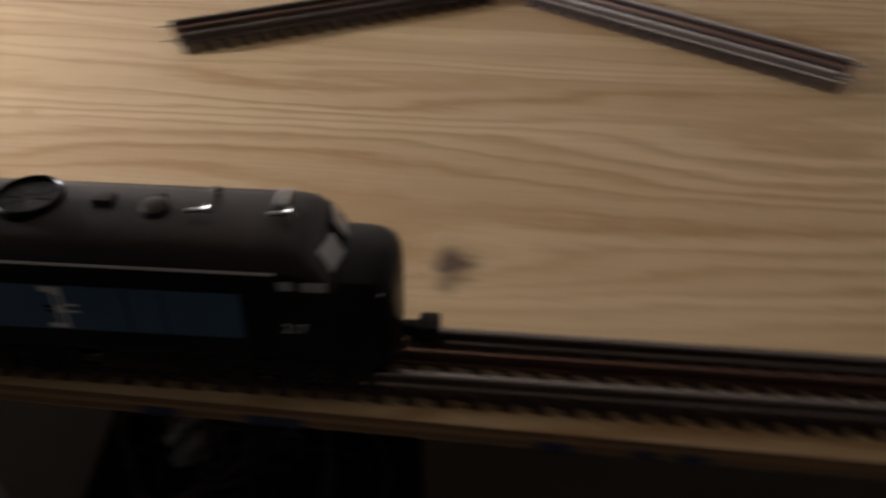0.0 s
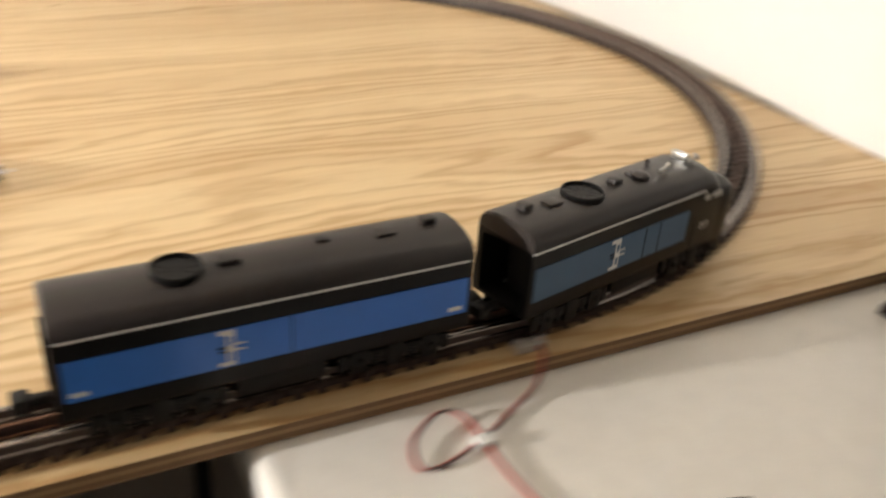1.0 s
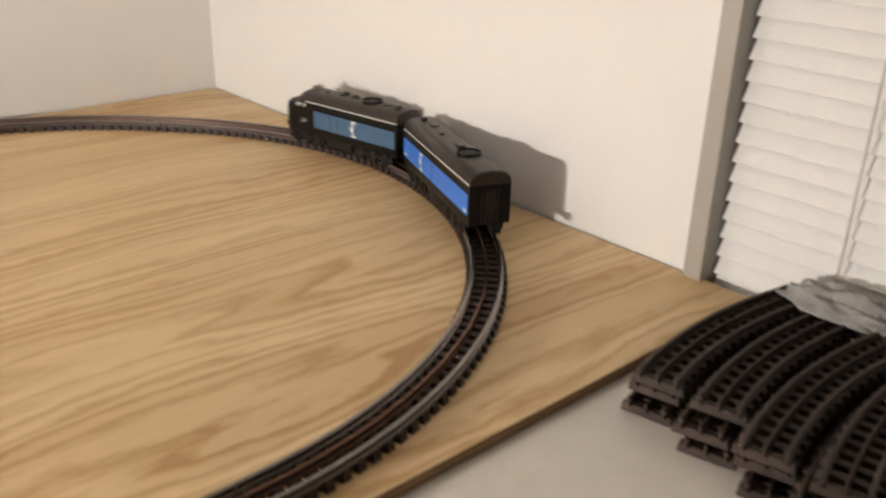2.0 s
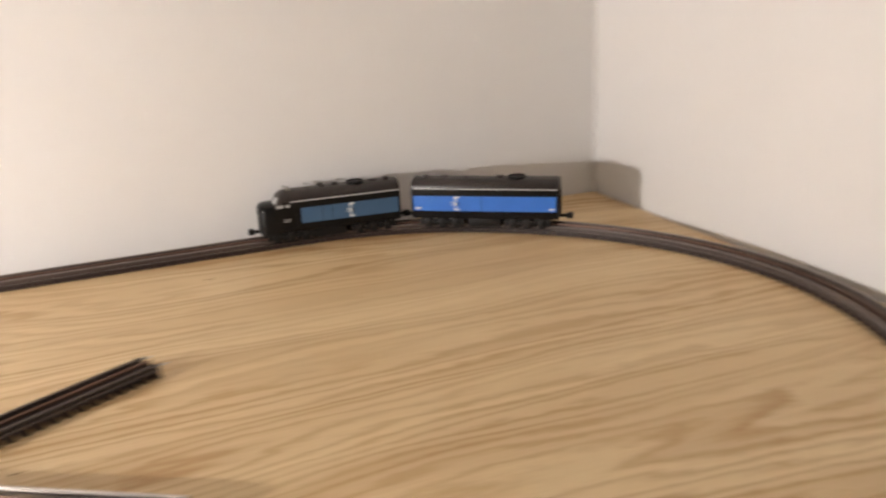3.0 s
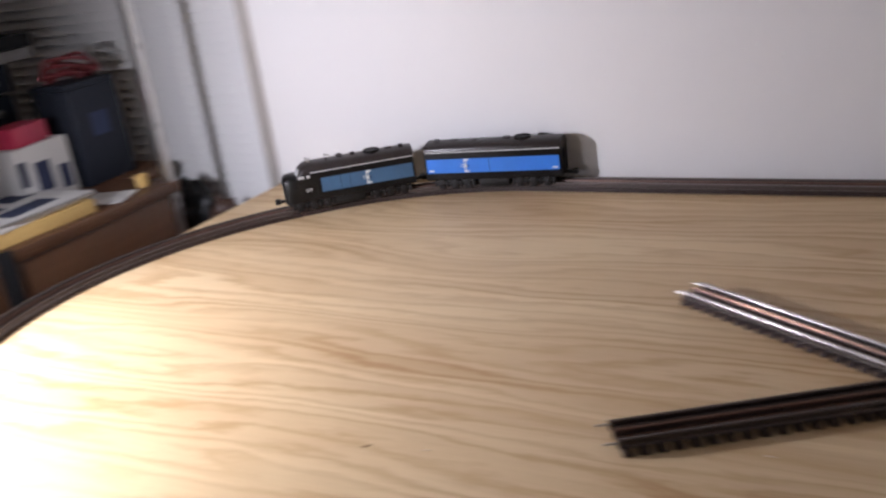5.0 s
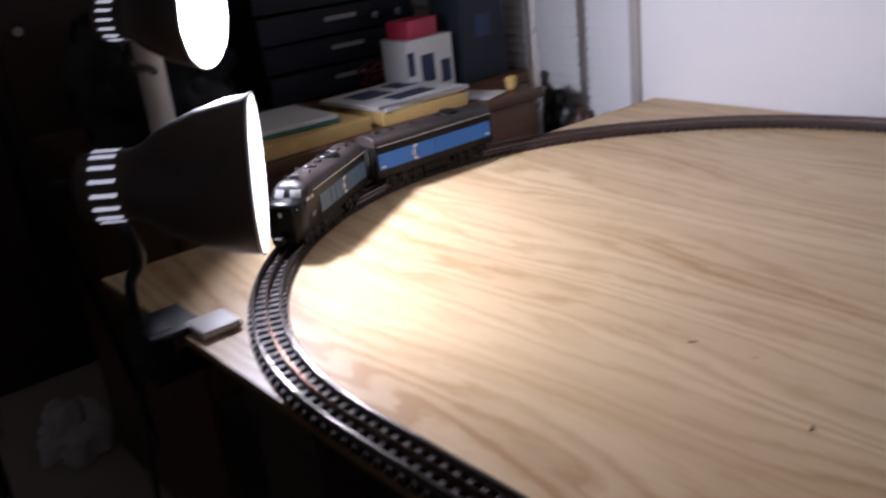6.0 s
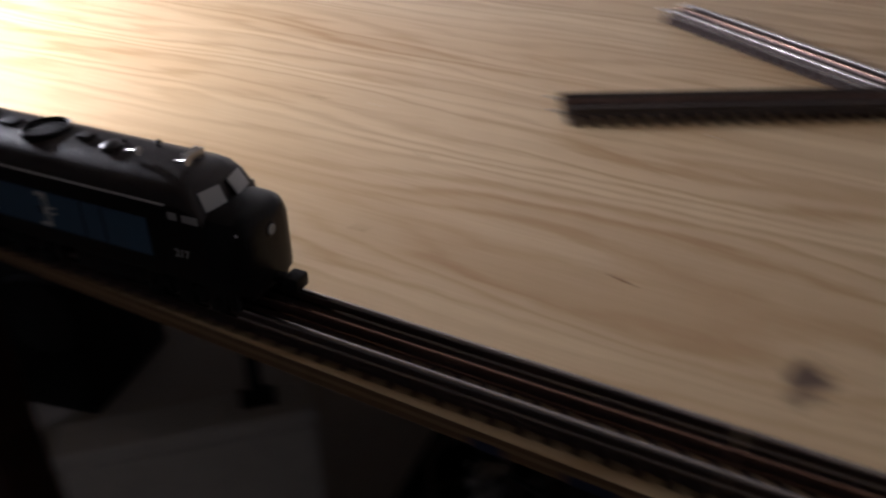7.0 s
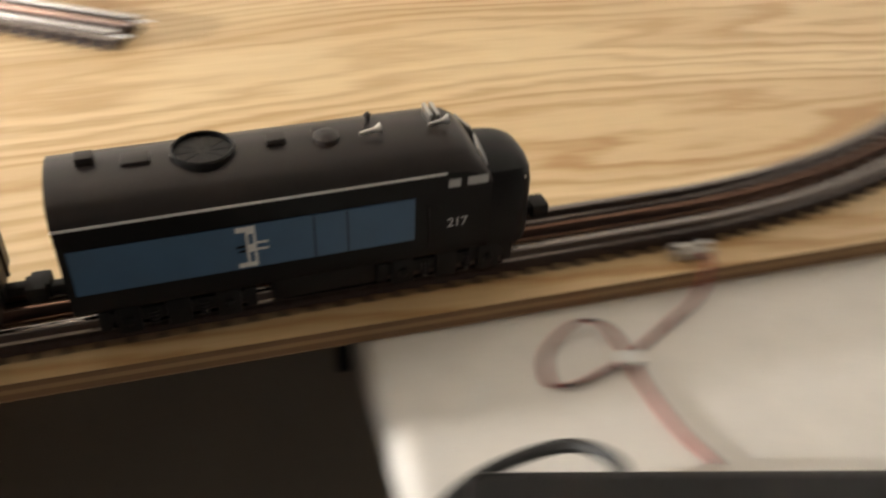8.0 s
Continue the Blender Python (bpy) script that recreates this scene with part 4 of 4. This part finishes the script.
part("spine_label", box(B(), 0.0502, -0.025, 0.10, 0.0508, 0.025, 0.15), M_INK, nc)
ob = part("wooden_cup", lathe(B(), ((0.010, 0.0), (0.013, 0.006), (0.013, 0.026), (0.011, 0.027), (0.010, 0.008))), M_MANILA)
ob.location = (-2.655, -0.222, DT)
tagged(ob, "small orange-brown wooden cup on the desk", "cup")
ob = part("spiral_binding", tube(B(), [(-2.636, -0.59, DT + 0.0365), (-2.632, -0.48, DT + 0.0365), (-2.628, -0.37, DT + 0.0365)], 0.0035, 8), M_METAL)
tagged(ob, "wire spiral of a notebook on the magazine", "notebook")


def clutter_heap(name, at, size, mat, label, cat, seed):
    bm = B()
    bmesh.ops.create_icosphere(bm, subdivisions=4, radius=1.0)
    for v in bm.verts:
        p = v.co + Vector((seed, seed * 2, 0))
        k = 1 + noise.noise(p * 1.7) * 0.45 + noise.noise(p * 4) * 0.2
        v.co = Vector((v.co.x * size[0] * k, v.co.y * size[1] * k, max(v.co.z * k, -0.55) * size[2] + 0.55 * size[2]))
    ob = part(name, bm, mat)
    ob.location = at
    return tagged(ob, label, cat)


clutter_heap("dark_cloth", (-3.05, -0.86, DT), (0.10, 0.17, 0.17), M_DARK, "dark crumpled fabric heap on the desk", "cloth", 3)
on_desk("sill_shelf", -2.86, -0.150, -0.125, -2.50, -0.014, -0.105, M_DESK, "brown shelf board under the window", "shelf", 0)
clutter_heap("dark_bag", (-2.655, -0.085, -0.105), (0.035, 0.035, 0.075), M_DARK, "dark crumpled bag on the shelf by the window", "bag", 7)
clutter_heap("dark_bag", (-2.575, -0.085, -0.105), (0.035, 0.035, 0.050), M_LEG, "brown crumpled bag on the shelf by the window", "bag", 9)
def hifi_unit(x, y, z, depth, width, height, turn):
    """A dark piece of equipment with a front panel, knobs and a pale display strip; the front faces the room."""
    u = thing("stereo_unit", pose(x, y, z, 0, 0, turn), "black stereo unit stacked at the back of the desk", "stereo", "stereo units on the desk")
    part("case", box(B(), -depth, -width / 2, 0.004, 0, width / 2, height - 0.001, 0.003), M_DARK, u)
    part("front_panel", box(B(), 0.0004, -width / 2 + 0.002, 0.006, 0.005, width / 2 - 0.002, height - 0.003, 0.001), M_NAVY, u)
    part("display", box(B(), 0.0052, -width * 0.10, height * 0.55, 0.0058, width * 0.10, height * 0.70), M_TRIM, u, "dull display strip")
    for i in range(4):
        part("knob", lathe(B(), ((0.009, 0.0), (0.009, 0.008), (0.006, 0.011)), pose(0.0054, width * (0.14 + 0.08 * i), height * 0.45, 0, 90, 0), 14), M_METAL if i % 2 else M_DARK, u)
    for sy in (-1, 1):
        part("foot", lathe(B(), ((0.012, 0.0), (0.012, 0.004)), pose(-0.03, sy * width * 0.4, 0), 12), M_DARK, u)
    return u


STACK_TOP = 0.31
STACK_H = (STACK_TOP - DT) / 4
for n, turn in enumerate((2.0, -3.0, 1.5, -1.0)):
    hifi_unit(-3.030 - 0.008 * (n % 2), -0.391 + 0.01 * math.sin(2.0 * n), DT + n * STACK_H + 0.0003 * n, 0.26, 0.44, STACK_H, turn)

carton = on_desk("carton", -3.220, -0.358, STACK_TOP + 0.001, -3.020, -0.108, 0.336, M_CLOTH, "grey carton with a black lid on the stereo stack", "box", 4)
part("lid", box(B(), -0.104, -0.131, 0.027, 0.104, 0.131, 0.056, 0.003), M_DARK, carton, "black lid")
on_desk("maroon_box", -3.220, -0.425, STACK_TOP + 0.001, -3.040, -0.370, 0.366, M_MAROON, "dark maroon box on the stereo stack", "box", -3)


def cord_tangle(x, y, z, size, mat, label, seed):
    rng = random.Random(seed)
    pts = []
    for i in range(26):
        a = i * 1.05
        r = size * (0.55 + 0.45 * rng.random())
        pts.append((0.45 * r * math.cos(a), r * math.sin(a * 1.13), 0.006 + size * 0.9 * abs(math.sin(a * 0.41)) * rng.random()))
    ob = part("cord", tube(B(), pts, 0.0042, 7, 5), mat)
    ob.location = (x, y, z)
    return tagged(ob, label, "cord", "cords on the desk")


cord_tangle(-2.85, -0.165, DT + 0.2185, 0.062, M_MAROON, "dark red cord coiled loosely on the navy case", 4)
cord_tangle(-2.94, -0.34, DT + 0.001, 0.085, M_MAROON, "dark red cord heaped behind the white box", 12)


def floor_things():
    b = thing("computer_case", pose(-1.735, -1.106, FLOOR_Z, 0, 0, 45), "narrow beige computer case standing upright under the board", "computer")
    part("case", box(B(), -0.120, -0.022, 0, 0.120, 0.024, 0.490, 0.006, segments=3), M_BEIGE, b)
    part("lid", box(B(), -0.122, -0.024, 0.491, 0.122, 0.026, 0.510, 0.006, segments=3), M_BEIGE, b)
    part("plug", box(B(), 0.060, 0.010, 0.510, 0.074, 0.024, 0.575, 0.004), M_DARK, b, "black plug standing in the casing")
    part("socket", box(B(), 0.050, -0.004, 0.5095, 0.085, 0.0245, 0.5125, 0.001), M_DARK, b)
    part("seam", box(B(), -0.1205, -0.0225, 0.30, 0.1205, 0.0245, 0.304), M_DARK, b)
    k = thing("plastic_crate", pose(-1.41, -0.98, FLOOR_Z, 0, 0, 8), "black plastic crate under the board, holding cables", "crate")
    part("base", box(B(), -0.15, -0.11, 0, 0.15, 0.11, 0.35, 0.006), M_DARK, k)
    for sy in (-1, 1):
        part("long_side", box(B(), -0.155, sy * 0.112 - 0.004, 0.002, 0.155, sy * 0.112 + 0.004, 0.40, 0.002), M_DARK, k)
    for sx in (-1, 1):
        part("short_side", box(B(), sx * 0.155 - 0.004, -0.107, 0.002, sx * 0.155 + 0.004, 0.107, 0.40, 0.002), M_DARK, k)
    for n, (x, y, rr) in enumerate(((-1.45, -1.02, 0.045), (-1.40, -1.05, 0.05), (-1.33, -1.02, 0.048), (-1.29, -1.04, 0.05), (-1.37, -1.01, 0.04))):
        pts = [(rr * (1 + 0.25 * math.sin(2.3 * q + n)) * math.cos(q), rr * math.sin(q + 0.2 * n), 0.006 + 0.010 * q * (0.6 + 0.4 * math.sin(q + n))) for q in [w * 0.7 for w in range(22)]]
        co = part("cable", tube(B(), pts, 0.0038, 8, 4), M_RUBBER if n % 2 else M_GREYW)
        co.matrix_basis = pose(x - 0.05, y + 0.05, FLOOR_Z + 0.351, 0, 0, 40 * n)
        tagged(co, "coiled black cable in the crate" if n % 2 else "coiled grey-brown cable in the crate", "cable", "cables in the crate")
    w = thing("power_adapter", pose(-1.50, -0.935, FLOOR_Z + 0.351, 0, 0, 25), "small white power adapter among the cables", "adapter")
    part("body", box(B(), -0.02, -0.014, 0, 0.02, 0.014, 0.052, 0.004), M_PAPER, w)
    part("prong", box(B(), -0.006, -0.001, 0.052, -0.001, 0.001, 0.066), M_METAL, w)
    p = thing("speaker", pose(-2.50, -0.72, FLOOR_Z, 0, 0, 14), "black loudspeaker box in the shadow under the board", "speaker")
    part("cabinet", box(B(), -0.11, -0.12, 0, 0.11, 0.12, 0.42, 0.01), M_DARK, p)
    part("cone", lathe(B(), ((0.08, 0), (0.075, 0.012), (0.05, 0.006), (0.02, 0.004)), pose(0.05, -0.12, 0.22, 90, 0, 0)), M_RUBBER, p)
    clutter_heap("paper_bag", (-3.38, -1.13, FLOOR_Z), (0.08, 0.08, 0.10), M_PAPER, "crumpled white paper bag on the carpet", "bag", 2)
    c = thing("chair", pose(-2.93, -1.62, FLOOR_Z, 0, 0, 20), "grey padded chair beside the cluttered corner", "chair")
    part("seat", box(B(), -0.22, -0.22, 0.40, 0.22, 0.22, 0.47, 0.03, segments=4), M_CLOTH, c)
    part("backrest", box(B(), -0.22, -0.24, 0.48, 0.22, -0.18, 0.88, 0.03, segments=4), M_CLOTH, c)
    for x in (-0.19, 0.19):
        for y in (-0.19, 0.19):
            part("leg", tube(B(), [(x, y, 0.41), (x, y, 0.2), (x, y, 0.0)], 0.012, 8, 2), M_DARK, c)
    s = thing("tripod", pose(-3.25, -1.12, FLOOR_Z), "black metal tripod stand in the dark corner", "tripod")
    for a in (20, 140, 260):
        d = Vector((math.cos(radians(a)), math.sin(radians(a)), 0))
        part("leg", tube(B(), [tuple(d * 0.30), tuple(d * 0.15 + Vector((0, 0, 0.5))), (0, 0, 0.95)], 0.009, 8, 2), M_DARK, s)
    part("column", tube(B(), [(0, 0, 0.6), (0, 0, 1.0), (0, 0, 1.35)], 0.012, 8, 2), M_DARK, s)
    part("head", box(B(), -0.05, -0.04, 1.35, 0.05, 0.04, 1.43, 0.01), M_DARK, s)


floor_things()


def dark_corner_cover():
    # made-up cabinet that covers the bright wall where dark clutter stands
    w = thing("wardrobe", pose(-4.2, -0.95, FLOOR_Z), "dark brown cabinet added to darken the cluttered corner of the room", "wardrobe")
    part("carcass", box(B(), -0.35, -0.80, 0.0, 0.33, 0.80, 1.95, 0.006), M_LEG, w)
    for y0, y1 in ((-0.79, -0.003), (0.003, 0.79)):
        d = part("door", box(B(), 0.332, y0, 0.05, 0.352, y1, 1.93, 0.003), M_LEG, w)
        yk = y1 - 0.05 if y1 < 0.1 else y0 + 0.05
        part("knob", lathe(B(), ((0.008, 0.0), (0.008, 0.012), (0.016, 0.018), (0.012, 0.026)), pose(0.352, yk, 1.0, 0, 90, 0), 16), M_METAL, d)


dark_corner_cover()


# ---- what moves ----
STRAIGHT = XR - XL
LAP = 2 * STRAIGHT + math.pi * (R_R + R_L)
# metres along the loop of the locomotive's fan, from x = 0 on the near straight
RUN = ((0, -1.402), (0.3, -1.146), (0.5, -0.977), (0.8, -0.715), (1, -0.532), (1.2, -0.361), (1.5, -0.096), (1.7, 0.072), (3.5, 1.477), (4.5, 2.305), (5.2, 2.897), (6.5, 4.015), (6.7, 4.173), (7.1, 4.484), (7.5, 4.791), (8, 5.224))


def on_loop(s):
    u = (s - XL) % LAP
    yc_r, yc_l = (Y_FAR_R + Y_NEAR_R) / 2, (Y_FAR_L + Y_NEAR_L) / 2
    if u < STRAIGHT:
        return Vector((XL + u, Y_NEAR_L + (Y_NEAR_R - Y_NEAR_L) * u / STRAIGHT, RAIL_TOP))
    u -= STRAIGHT
    if u < math.pi * R_R:
        p = on_curve(XR, yc_r, R_R, -90 + math.degrees(u / R_R))
        return Vector((p.x, p.y, RAIL_TOP))
    u -= math.pi * R_R
    if u < STRAIGHT:
        return Vector((XR - u, Y_FAR_R + (Y_FAR_L - Y_FAR_R) * u / STRAIGHT, RAIL_TOP))
    u -= STRAIGHT
    p = on_curve(XL, yc_l, R_L, 90 + math.degrees(u / R_L))
    return Vector((p.x, p.y, RAIL_TOP))


def run_at(t):
    return float(np.interp(t, [r[0] for r in RUN], [r[1] for r in RUN]))


def slop(t):
    """Degrees by which the locomotive sits askew between its rails, by the play of its wheels."""
    return float(np.interp(t, (0, 1.2, 5.2, 6.4, 8), (1.2, 0, 0, 4.0, 1.2)))


def car_pose(s, wheelbase=0.15, askew=0.0):
    a, b = on_loop(s - wheelbase / 2), on_loop(s + wheelbase / 2)
    mid, d = (a + b) / 2, b - a
    return pose(mid.x, mid.y, mid.z, 0, 0, math.degrees(math.atan2(d.y, d.x)) + askew)


def motions():
    times = [i * 0.2 for i in range(41)]
    walk(LOCO, [(t, car_pose(run_at(t) + 0.053, 0.15, slop(t))) for t in times])
    walk(BOOSTER, [(t, car_pose(run_at(t) + 0.055 - 0.292)) for t in times])


motions()
